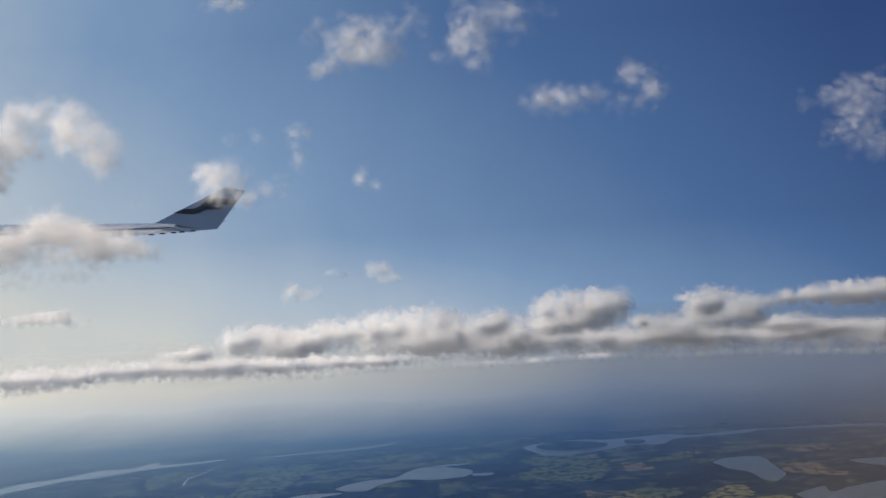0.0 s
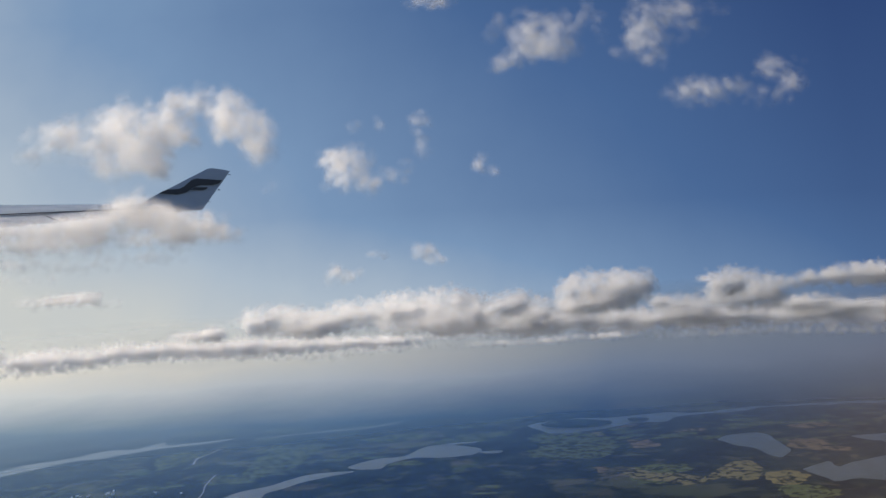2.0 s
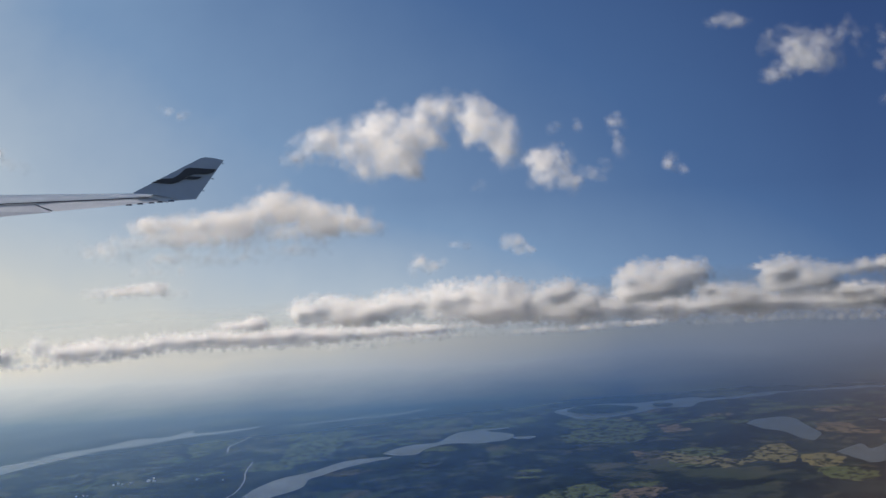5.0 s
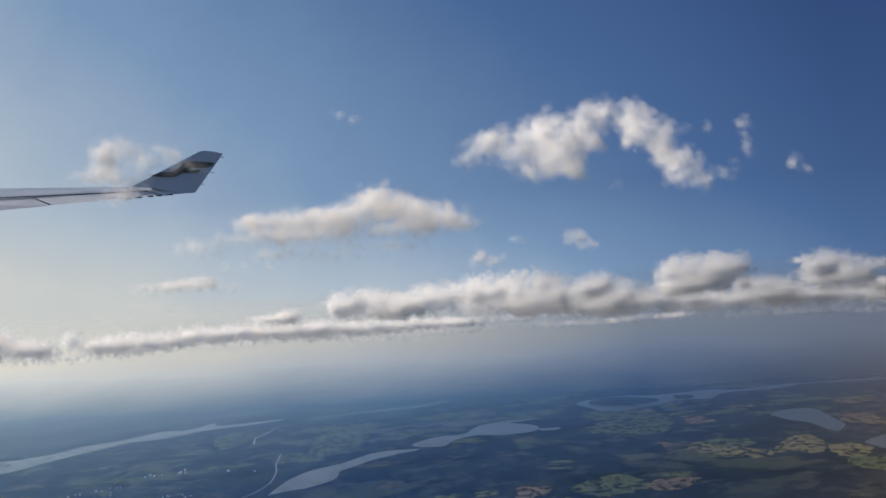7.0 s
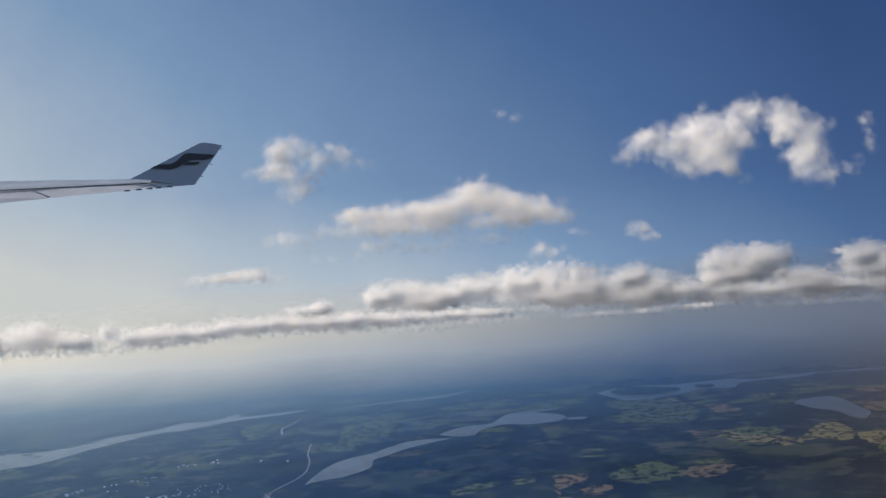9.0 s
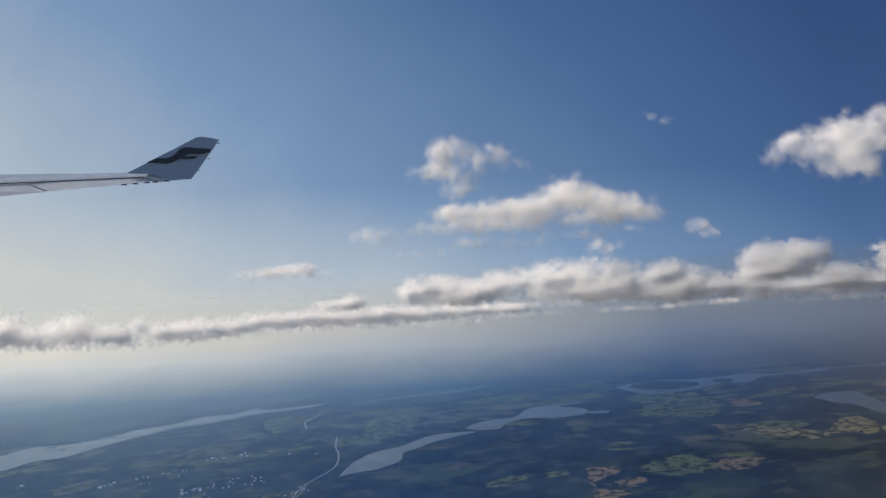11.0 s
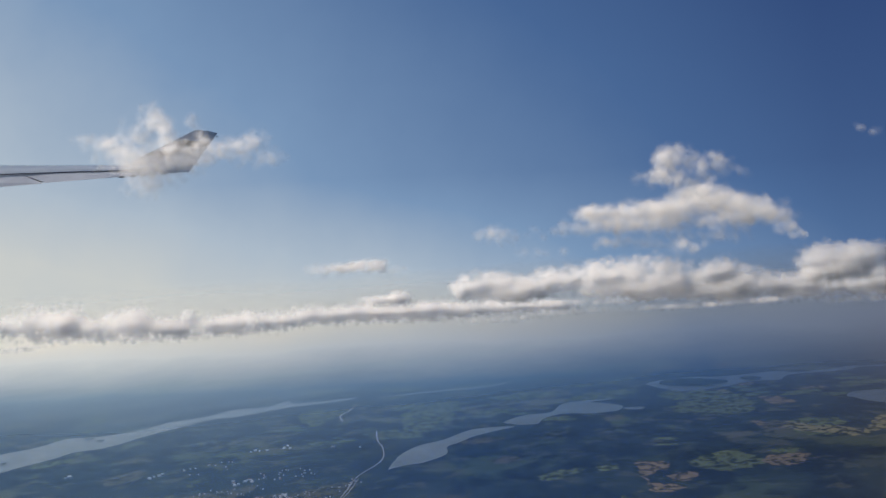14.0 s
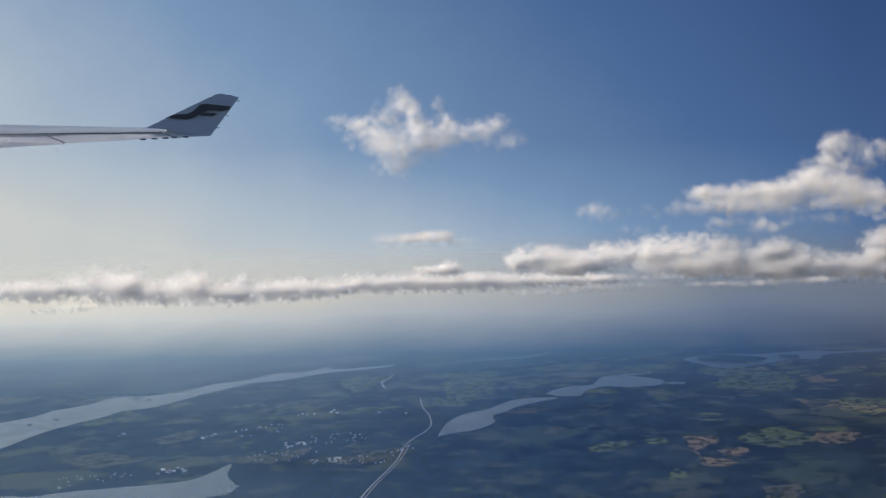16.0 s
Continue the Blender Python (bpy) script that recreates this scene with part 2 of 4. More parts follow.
def lake(label, stations, seed, lift=0.25, ragged=0.5):
    """Water along a line of (x, y, half width), with an uneven shore."""
    line = smooth_line(stations, 12)
    OPEN_WATER.extend((p[0], p[1], 1.2 * p[2] + 5) for p in line)
    n = len(line)
    wob1, wob2 = shore(seed, n), shore(seed + 50, n)
    bm = bmesh.new()
    sides = []
    for i, (x, y, w) in enumerate(line):
        a, b = line[max(i - 1, 0)], line[min(i + 1, n - 1)]
        d = Vector((b[0] - a[0], b[1] - a[1], 0)).normalized()
        nrm = Vector((-d.y, d.x, 0))
        w = max(w, 0.4)
        l = Vector((x, y, 0)) + nrm * w * (1 + ragged * wob1[i])
        r = Vector((x, y, 0)) - nrm * w * (1 + ragged * wob2[i])
        sides.append([bm.verts.new((v.x, v.y, ground_z(v.x, v.y) + lift)) for v in (l, r)])
    for (a, b), (c, d) in zip(sides, sides[1:]):
        bm.faces.new((a, b, d, c))
    bmesh.ops.recalc_face_normals(bm, faces=bm.faces)
    if sum(f.normal.z for f in bm.faces) < 0:
        bmesh.ops.reverse_faces(bm, faces=bm.faces)
    ob = part("lake", bm, WATER, smooth=True)
    ob.data.normals_split_custom_set_from_vertices([(0, 0, 1)] * len(ob.data.vertices))   # still water lies level
    return tagged(ob, label, "lake", "lakes", "structure")


lake("thin far river glinting through the woods", [(-143, 563, 0.8), (-118.9, 565.8, 1.8), (-86.4, 568.1, 2.0), (-61.8, 569.5, 2.2), (-42, 580, 2.2)], 5)


def bay(name, label, corners, seed, mat, lift, ragged):
    """Water or an island inside a closed, uneven shore through a few corners of the plan."""
    c = np.array(corners, float)
    line = smooth_line([tuple(p) for p in np.vstack([c, c[:1]])], 9)[:-1]
    n = len(line)
    size = np.sqrt(np.ptp(line[:, 0]) * np.ptp(line[:, 1]))
    wob = shore(seed, n, 1.15 if name == "lake" else 0.7)
    ahead = np.roll(line, -1, 0) - np.roll(line, 1, 0)
    side = np.stack([-ahead[:, 1], ahead[:, 0]], 1) / (np.linalg.norm(ahead, axis=1, keepdims=True) + 1e-6)
    line = line + side * (wob * ragged * size)[:, None]
    bm = bmesh.new()
    face = bm.faces.new([bm.verts.new((x, y, ground_z(x, y) + lift)) for x, y in line])
    face.normal_update()
    if face.normal.z < 0:
        bmesh.ops.reverse_faces(bm, faces=[face])
    bmesh.ops.triangulate(bm, faces=bm.faces[:])
    ob = part(name, bm, mat, smooth=True)
    if name == "lake":
        OPEN_WATER.extend((x, y, 4.0) for x, y in line[::4])
        ob.data.normals_split_custom_set_from_vertices([(0, 0, 1)] * len(ob.data.vertices))
        return tagged(ob, label, "lake", "lakes", "structure")
    if name == "field":
        return tagged(ob, label, "field", "fields among the woods", "structure")
    return tagged(ob, label, "island", "lake islands", "structure")


bay("lake", "long pale lake winding between dark forests", [(-407.8, 448.3), (-393, 463.3), (-378.2, 474.1), (-370.4, 487.4), (-354.2, 499.5), (-343.9, 515.6), (-322.7, 513.1), (-299.6, 523.4), (-284.8, 540.6), (-263, 549.3), (-245.7, 566.1), (-224.8, 563.8), (-210.3, 582.9), (-203.7, 567.8), (-183.7, 567.9), (-162.9, 571.1), (-162.8, 566.7), (-183.3, 560.3), (-203.6, 557.2), (-222.6, 547), (-237.2, 537.8), (-256.4, 536), (-269.2, 523.5), (-281.5, 511.6), (-295.1, 494.5), (-307.9, 478.5), (-323.7, 474), (-332.5, 461.3), (-343.9, 448.8), (-353.5, 434.3), (-358.5, 418.7), (-362.7, 403.1), (-373.7, 386.4)], 20, WATER, 0.25, 0.006)
bay("lake", "narrow pale green lake between forest and fields", [(-135.4, 372.7), (-130.4, 391.4), (-125.6, 403.8), (-115.5, 416.9), (-102, 425), (-88.8, 440.5), (-73.6, 442.1), (-62.4, 439), (-71.7, 433.1), (-84.3, 425.6), (-97, 413.5), (-102.9, 407.6), (-105.4, 393.1), (-115.2, 382.3), (-124.1, 379.2)], 21, WATER, 0.25, 0.02)
bay("lake", "pale lake beyond a narrow strait", [(-67.1, 450.6), (-58.4, 460.4), (-48.7, 465.5), (-34.4, 466.3), (-24.4, 485.4), (-10.7, 488.4), (8.8, 470.3), (4, 455.2), (-13.1, 453.8), (-28.9, 459.9), (-43, 451.4), (-47.1, 440.6), (-57.2, 440.5), (-61.7, 443.2)], 22, WATER, 0.25, 0.02)
bay("lake", "grey lake beside the town", [(-344, 332.6), (-324.6, 327.5), (-308.6, 323.7), (-297.9, 326.5), (-276.9, 328), (-260.3, 329), (-244.2, 332.4), (-238.6, 339.6), (-233.4, 349.8), (-230.5, 350.8), (-229.6, 335.5), (-223.7, 323.2), (-220.7, 319), (-224.5, 310.9), (-235.3, 307.7), (-246.6, 299.8), (-255.8, 288), (-318, 285.4)], 23, WATER, 0.25, 0.012)
bay("lake", "broad grey lake bending round fields", [(136.2, 439.6), (145, 448.4), (158.2, 449), (164.3, 441.1), (162.3, 427.8), (162.5, 415.7), (160.9, 402.4), (150.8, 390.9), (147.1, 397.5), (146.5, 411.3), (139.2, 426)], 24, WATER, 0.25, 0.03)
bay("lake", "grey lake bordered by ripe fields", [(148.8, 365.6), (164.6, 375.5), (165.4, 367), (175.6, 371.1), (188.4, 375.4), (197.5, 371.7), (177.7, 340.1), (162.6, 343.7), (152.6, 343.4), (149.9, 352.5)], 25, WATER, 0.25, 0.03)
bay("lake", "small pool beside the strait lake", [(7, 461), (16, 460), (21, 457), (16, 453), (9, 456)], 33, WATER, 0.25, 0.06)
bay("lake", "thin pool in the woods", [(-18, 488), (-7, 491), (9, 489), (0, 485.5), (-12, 485.5)], 34, WATER, 0.25, 0.05)
bay("lake", "far lake curving round a wooded island", [(43, 525), (53, 533), (77, 537), (96, 530), (115, 529), (137, 529), (154, 519), (193, 525), (181, 512), (140, 512), (126, 500), (108, 505), (81, 493), (56, 491), (48, 508)], 6, WATER, 0.25, 0.02)
bay("island", "large dark wooded island in the far lake", [(51, 523), (61, 533), (78, 531), (94, 516), (93, 507), (81, 503), (67, 505), (55, 513)], 7, FOREST, 0.6, 0.02)
bay("island", "small dark wooded island in the far lake", [(107, 520), (114, 520), (119, 512), (113, 506), (107, 511)], 8, FOREST, 0.6, 0.03)
bay("lake", "far grey lake beyond ripe fields", [(200, 421), (217, 421), (237, 414), (229, 404), (207, 405)], 11, WATER, 0.25, 0.03)
lake("far grey river in the haze", [(193, 521, 1.5), (222, 515.7, 3), (245, 511.5, 4), (264, 504, 4), (300, 496, 5)], 12)



FIELD_WORDS = {"g": "green meadow with ragged edges cut into the forest", "y": "ripe yellow grain field beside the woods",
               "t": "tan stubble field beside the woods", "b": "olive brown cleared field among trees"}


def field(x, y, hx, hy, kind, seed, lift=0.12):
    r = np.random.default_rng(seed)
    n = 72
    wob = shore(seed + 300, n, 1.0)
    turn = r.uniform(-0.25, 0.25)
    bm = bmesh.new()
    vs = []
    for i in range(n):
        a = i / n * 2 * math.pi
        k = 1.05 + 0.5 * wob[i]
        sx, sy = math.copysign(abs(math.cos(a)) ** 0.75, math.cos(a)) * hx * k, math.copysign(abs(math.sin(a)) ** 0.75, math.sin(a)) * hy * k
        px, py = x + sx * math.cos(turn) - sy * math.sin(turn), y + sx * math.sin(turn) + sy * math.cos(turn)
        vs.append(bm.verts.new((px, py, ground_z(px, py) + lift)))
    bm.faces.new(vs)
    return tagged(part("field", bm, FIELDS[kind]), FIELD_WORDS[kind], "field", "fields among the woods", "structure")


def plot(corners, kind, seed):
    """One field of a known plan, with ragged wood edges."""
    bay("field", FIELD_WORDS[kind], corners, seed, FIELDS[kind], 0.14 + 0.003 * (seed % 30), 0.09)


plot([(75.3, 392.7), (85.3, 398.4), (101.5, 395.8), (103.5, 385.4), (90, 373.6), (82.5, 362.8), (73.7, 368), (71.7, 375)], "g", 300)
plot([(61.2, 404.2), (66.4, 402.1), (68.8, 389.4), (73.8, 385.2), (67.2, 383.2), (62, 389.7)], "t", 301)
plot([(90.4, 363), (100.7, 366.5), (119.8, 384.9), (134.7, 387.4), (134, 373.6), (125.5, 360.5), (110.2, 360.9), (93.4, 356.9)], "y", 302)
plot([(129.8, 364.2), (144.4, 367.3), (145.2, 353.2), (132.6, 342.9), (127.2, 352.7)], "y", 303)
plot([(126.2, 345.2), (139.6, 342.3), (146.1, 327.2), (135.1, 319.8), (125.8, 328.9)], "g", 304)
plot([(167.9, 428.3), (181.6, 419.1), (185, 403), (191.2, 393.5), (175.5, 396.1), (162.2, 410.1)], "t", 305)
plot([(38.3, 483.7), (58.6, 501.4), (80.4, 473.2), (85.6, 454.2), (71.9, 437.3), (50.9, 425), (34.5, 435.7), (44.1, 456.6)], "g", 306)
plot([(-48.6, 532.4), (-33.7, 539.2), (-15, 532.4), (-11.9, 513.6), (-33.5, 508.8)], "b", 307)
plot([(-19.7, 349.8), (-6, 346.6), (-6.9, 337.5), (-15.1, 333.1), (-19.3, 325.4), (-19.8, 317.3), (-10.8, 309.1), (-24.2, 305.8), (-23.8, 321.4)], "t", 308)
plot([(-66.2, 341.9), (-60.1, 345), (-41.9, 348.2), (-48.1, 340.5), (-57.2, 335.5), (-66.4, 334.9)], "g", 309)
plot([(2.8, 341.7), (27.1, 353.5), (35.1, 341.7), (33.5, 328.3), (15.7, 323.6), (4.1, 332.3)], "g", 310)
plot([(-12.1, 325.5), (-0.6, 327.2), (0.2, 320.3), (-10.6, 315.3)], "t", 311)
plot([(33.1, 327.5), (43.7, 323.3), (58.4, 330.7), (55.1, 338.9), (39, 338.9)], "t", 312)
plot([(-14, 275.1), (-0.5, 280.1), (-2.8, 266.9), (-13.3, 252.1), (-22.6, 253.8)], "b", 313)
plot([(-45.8, 294.5), (-37.4, 305.6), (-35.4, 295.9), (-42.4, 291.1)], "g", 314)
plot([(35.7, 454), (57.5, 464.2), (82.1, 448.5), (76.2, 429.7), (49.6, 422.5), (35.2, 435.4)], "g", 315)
plot([(-127.9, 498.5), (-107.2, 525.5), (-88.7, 516), (-91.9, 471.4), (-109.7, 449), (-126.7, 443.6)], "g", 316)
plot([(-196.1, 518.4), (-182.1, 540.6), (-161.7, 521.1), (-172.4, 501), (-186.2, 488.4)], "g", 317)
plot([(75, 399), (82.2, 386.8), (95.4, 378.5), (101.7, 365.1), (83, 367.6), (72.2, 379.7)], "y", 318)
plot([(-196.8, 348.7), (-176.3, 352.9), (-155.2, 361.8), (-149.7, 356), (-160, 340.9), (-180.4, 340.3)], "b", 319)
plot([(-320.7, 373.3), (-297, 382.8), (-275.2, 367.2), (-299.3, 360.2)], "b", 320)
plot([(-240.5, 363.3), (-215.2, 364.9), (-194, 369.5), (-207.6, 351), (-226, 351.5)], "b", 321)
plot([(-284.2, 403.8), (-267.5, 418.5), (-260.5, 405.8), (-272.1, 392.8)], "b", 322)
plot([(-98.7, 412.7), (-83.5, 420.2), (-70.2, 414.2), (-85.3, 408)], "b", 323)
plot([(-84.4, 375), (-73.5, 379.8), (-69.6, 370.5), (-80.2, 366.8)], "b", 324)
plot([(-38.1, 347.4), (-28.4, 348), (-29.2, 341.6), (-37.7, 339.9)], "g", 325)
plot([(63.3, 394.4), (73.6, 399.4), (74.8, 390.1), (64.7, 385.3)], "b", 326)
plot([(-225.7, 465.6), (-205.9, 472), (-188.4, 470.3), (-204.9, 463)], "b", 327)
plot([(-4, 513), (27.8, 514.9), (26.5, 499.4), (0.1, 500)], "g", 328)
plot([(-67.4, 529), (-34.4, 535), (-18.4, 517.6), (-50.7, 511.9)], "g", 329)

# scattered smaller fields, in loose belts between the woods
rf = random.Random(21)
belts, made = Field3(5), 0
while made < 150:
    y = rf.uniform(330, 760)
    x = rf.uniform(-0.68, 0.62) * y - 60
    y -= 0.2475 * x * 0.6
    if belts.fractal(np.array([[x * 0.011, y * 0.018, 2.5]]), 3)[0] < 0.52:
        continue
    if any((x - ox) ** 2 + (y - oy) ** 2 < w * w for ox, oy, w in OPEN_WATER):
        continue
    if y < 440 and rf.random() < 0.85:
        continue
    size = rf.uniform(2.0, 6.0) * (0.5 + y / 600)
    sunny = x > 0.12 * y
    field(x, y, size * rf.uniform(1.0, 2.2), size * rf.uniform(0.6, 1.2), rf.choice("ggyt" if sunny else "gggb"), 900 + made, 0.06 + 0.0004 * made)
    made += 1

# painted haze over the land: one bank-shaped sheet, low over the near woods and rising beyond the clouds
PROFILE = [(-200, 0.0), (150, 0.0), (300, 0.10), (430, 0.28), (540, 0.44), (620, 0.54), (690, 0.63), (740, 0.72), (775, 0.82), (800, 0.92), (815, 1.0)]


def haze_z(y):
    """Height of the bank over the sloping ground."""
    return 3.0 + 0.012 * max(y, 0) + 40 * max(0, (y - 560) / 255) ** 2 + 34 * max(0, (y - 680) / 135) ** 2


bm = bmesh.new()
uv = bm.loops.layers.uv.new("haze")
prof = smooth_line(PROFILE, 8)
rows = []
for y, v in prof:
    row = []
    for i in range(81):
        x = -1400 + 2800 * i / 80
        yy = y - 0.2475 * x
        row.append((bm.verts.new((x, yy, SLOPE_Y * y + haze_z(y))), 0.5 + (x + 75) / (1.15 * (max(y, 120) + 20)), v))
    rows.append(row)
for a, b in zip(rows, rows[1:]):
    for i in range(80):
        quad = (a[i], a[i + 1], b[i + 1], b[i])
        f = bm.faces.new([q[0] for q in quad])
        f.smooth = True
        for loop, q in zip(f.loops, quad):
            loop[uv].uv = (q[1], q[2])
tagged(part("haze", bm, HAZE, smooth=True), "sheet painted as blue haze over the land, white towards the sun", "haze", kind="structure")

# far milky sky, whiter towards the sun and the skyline: a backdrop behind everything
def veil_material():
    m = bpy.data.materials.new("milky_sky")
    m.use_nodes = True
    nt = m.node_tree
    nt.nodes.remove(nt.nodes["Principled BSDF"])
    tc = nt.nodes.new("ShaderNodeTexCoord")
    uv = nt.nodes.new("ShaderNodeSeparateXYZ")
    nt.links.new(tc.outputs["UV"], uv.inputs[0])
    across = ramp(nt, uv.outputs[0], [(0.0, (0.62,) * 3), (0.25, (0.42,) * 3), (0.55, (0.20,) * 3), (0.95, (0.0,) * 3)])
    low = ramp(nt, uv.outputs[1], [(0.0, (0.95,) * 3), (0.16, (0.58,) * 3), (0.38, (0.24,) * 3), (0.9, (0.0,) * 3)])
    sunward = ramp(nt, uv.outputs[0], [(0.0, (0.95,) * 3), (0.5, (0.80,) * 3), (1.0, (0.36,) * 3)])
    white = math_node(nt, "ADD", across, math_node(nt, "MULTIPLY", low, sunward), True)
    white = math_node(nt, "MULTIPLY", white, math_node(nt, "ADD", math_node(nt, "MULTIPLY", noise_at(nt, tc.outputs["Object"], 0.0012, 4), 0.24), 0.86), True)
    cover = math_node(nt, "ADD", math_node(nt, "MULTIPLY", white, 0.06), 0.94, True)
    glow = nt.nodes.new("ShaderNodeEmission")
    nt.links.new(ramp(nt, white, [(0.0, (0.017, 0.041, 0.127)), (0.2, (0.043, 0.093, 0.212)), (0.5, (0.133, 0.215, 0.345)), (0.75, (0.293, 0.355, 0.425)), (1.0, (0.415, 0.435, 0.43))]), glow.inputs["Color"])
    clear = nt.nodes.new("ShaderNodeBsdfTransparent")
    mix = nt.nodes.new("ShaderNodeMixShader")
    nt.links.new(cover, mix.inputs[0])
    nt.links.new(clear.outputs[0], mix.inputs[1])
    nt.links.new(glow.outputs[0], mix.inputs[2])
    nt.links.new(mix.outputs[0], nt.nodes["Material Output"].inputs["Surface"])
    return m


bm = bmesh.new()
uv = bm.loops.layers.uv.new("sky")
f = bm.faces.new([bm.verts.new(c) for c in ((-5200, 4250, -150), (4600, 4250, -150), (4600, 4250, 3600), (-5200, 4250, 3600))])
for loop in f.loops:
    c = loop.vert.co
    loop[uv].uv = ((c.x + 2530) / 5150, (c.z - 95) / 2260)
tagged(part("backdrop", bm, veil_material()), "milky blue sky, whiter near the skyline", "sky", kind="structure")

# ---------------------------------------------------------------- clouds
def tufts(name, p, u, v, size, soft, mat, parent, label):
    """Soft tufts of droplets at p, spread along u and v, as one mesh."""
    m = len(p)
    co = np.stack([p - u * size - v * size, p + u * size - v * size, p + u * size + v * size, p - u * size + v * size], 1).reshape(-1, 3)
    me = bpy.data.meshes.new(name)
    me.vertices.add(4 * m)
    me.vertices.foreach_set("co", co.astype(np.float32).ravel())
    me.loops.add(4 * m)
    me.loops.foreach_set("vertex_index", np.arange(4 * m, dtype=np.int32))
    me.polygons.add(m)
    me.polygons.foreach_set("loop_start", np.arange(0, 4 * m, 4, dtype=np.int32))
    me.update(calc_edges=True)
    layer = me.uv_layers.new(name="tuft")
    layer.data.foreach_set("uv", np.tile(np.array([-1, -1, 1, -1, 1, 1, -1, 1], dtype=np.float32) * 0.7, m))
    me.polygons.foreach_set("use_smooth", np.ones(m, dtype=bool))
    me.normals_split_custom_set_from_vertices(np.repeat(soft, 4, axis=0).tolist())
    me.materials.append(mat)
    ob = new(name, me)
    ob.parent = parent
    return tagged(ob, label, kind="stuff")


def unit(a):
    return a / (np.linalg.norm(a, axis=1, keepdims=True) + 1e-9)


def spread(r, nrm, jitter):
    """Two axes of a tuft that mostly faces along the clouds' open side."""
    tilt = unit(nrm * 0.2 + np.array([0.0, -1.0, 0.15]) + r.normal(0, jitter, nrm.shape))
    u = unit(np.cross(tilt, r.normal(0, 1, nrm.shape)))
    return u, np.cross(tilt, u)


def soft_cloud(at, lobes, label, seed, solid=1.0, mat=None, far=False, rag=1.0, base=None):
    """A ragged cloud of soft droplet tufts: lobes (x, z, half width, half height, body) about its middle."""
    r = np.random.default_rng(seed)
    f3 = Field3(seed)
    L = np.array([(*l, 1.0) if len(l) < 5 else l for l in lobes], float)
    grain = (at[1] + 20) / 1411                      # a fine grain at this distance
    small = np.minimum(L[:, 2], L[:, 3])
    half = np.c_[L[:, 2], small * (1.3 if not far else 2.0), L[:, 3]] * 1.2
    cen = np.c_[L[:, 0], r.uniform(-0.4, 0.4, len(L)) * small, L[:, 1]]
    big = float(np.mean(small))

    def body(p):
        gap = np.ones(len(p))
        for c, h, w in zip(cen, half, L[:, 4]):
            q = (p - c) / h
            q[:, 2] = np.where(q[:, 2] < 0, q[:, 2] * 1.08, q[:, 2])
            gap *= 1 - 0.98 * (0.45 + 0.55 * w) * np.exp(-1.15 * (q * q).sum(1) ** 1.3)
        return 1 - gap

    def density(p):
        k = 0.75 / big
        w = p + 1.3 * rag * big * np.stack([f3.fractal(p * k + o, 3) - 0.5 for o in (3.1, 17.7, 29.3)], 1)
        d = 0.8 * body(w) - 0.32 + rag * 2.3 * (f3.fractal(p * (1.7 / big) + 11, 5, 0.64) - 0.5)
        return d if base is None else d - 0.5 * np.maximum(0, base - p[:, 2]) / big

    fleck = (6.3 if not far else 3.6) * grain
    area = (math.pi * L[:, 2] * L[:, 3] * L[:, 4]).sum() * 0.8
    want = int(solid * (4.5 if not far else 6.5) * area / (fleck * fleck)) + 15
    pts, den, got = [], [], 0
    chance = half[:, 0] * half[:, 2] * L[:, 4]
    for k in range(30):
        i = r.choice(len(L), 24000, p=chance / chance.sum())
        p = cen[i] + unit(r.normal(0, 1, (24000, 3))) * (1.15 * r.random((24000, 1)) ** 0.4) * half[i]
        d = density(p)
        keep = d > 0.85 * r.random(24000) ** 0.8
        pts.append(p[keep])
        den.append(d[keep])
        got += keep.sum()
        if got > want:
            break
    p, d = np.concatenate(pts)[:want], np.clip(np.concatenate(den)[:want], 0, 0.7) / 0.7
    e = 0.35 * big
    nrm = -unit(np.stack([body(p + np.eye(3)[a] * e) - body(p - np.eye(3)[a] * e) for a in range(3)], 1))
    nrm[:, 1] = -np.abs(nrm[:, 1])                   # what can be seen of a swelling faces the open side
    u, v = spread(r, nrm, 0.16)
    size = (fleck * (1.5 - 0.6 * d) * r.uniform(0.7, 1.5, len(p)))[:, None]
    soft = unit((0.6 if far else 0.45) * nrm + np.array([-0.25, -0.2, 0.5]))
    ob = thing("cloud", at, label, "cloud", "cumulus clouds")
    near = np.argmin(np.stack([np.linalg.norm((p - c) / h, axis=1) for c, h in zip(cen, half)], 1), axis=1)
    edge = d < 0.12
    mat = mat or (SOFT_FAR if at[1] > 180 else SOFT)
    for k in range(len(L)):
        pick = (near == k) & ~edge
        if pick.any():
            tufts("billow", p[pick], u[pick], v[pick], size[pick], soft[pick], mat, ob, "swelling of white droplets")
    if edge.any():
        tufts("fringe", p[edge], u[edge], v[edge], size[edge], soft[edge], mat, ob, "thin torn fringe")
    return ob


soft_cloud((-15, 50, 124.8), [(-0.54, 0.08, 1.32, 0.54), (0.62, -0.07, 0.78, 0.39)],
           "small ragged white cloud in the blue sky", seed=40, solid=1.1, mat=DULL)
soft_cloud((-6.8, 55, 124), [(-0.42, 0.84, 1.39, 1.47), (1.71, 0.03, 1.64, 1.47), (-1.38, -1.03, 1.21, 1.12), (-2.83, -2.32, 1.29, 0.56), (0.77, -1.25, 1.94, 0.78), (-3.22, 1.23, 0.96, 0.65, 0.5), (-3.84, 0.02, 0.65, 0.52, 0.5), (3.99, 1.75, 0.87, 1.22, 0.5), (4.99, 0.54, 0.56, 1.21, 0.45)],
           "ragged white cumulus high in the blue sky", seed=41, solid=1.5, mat=DULL)
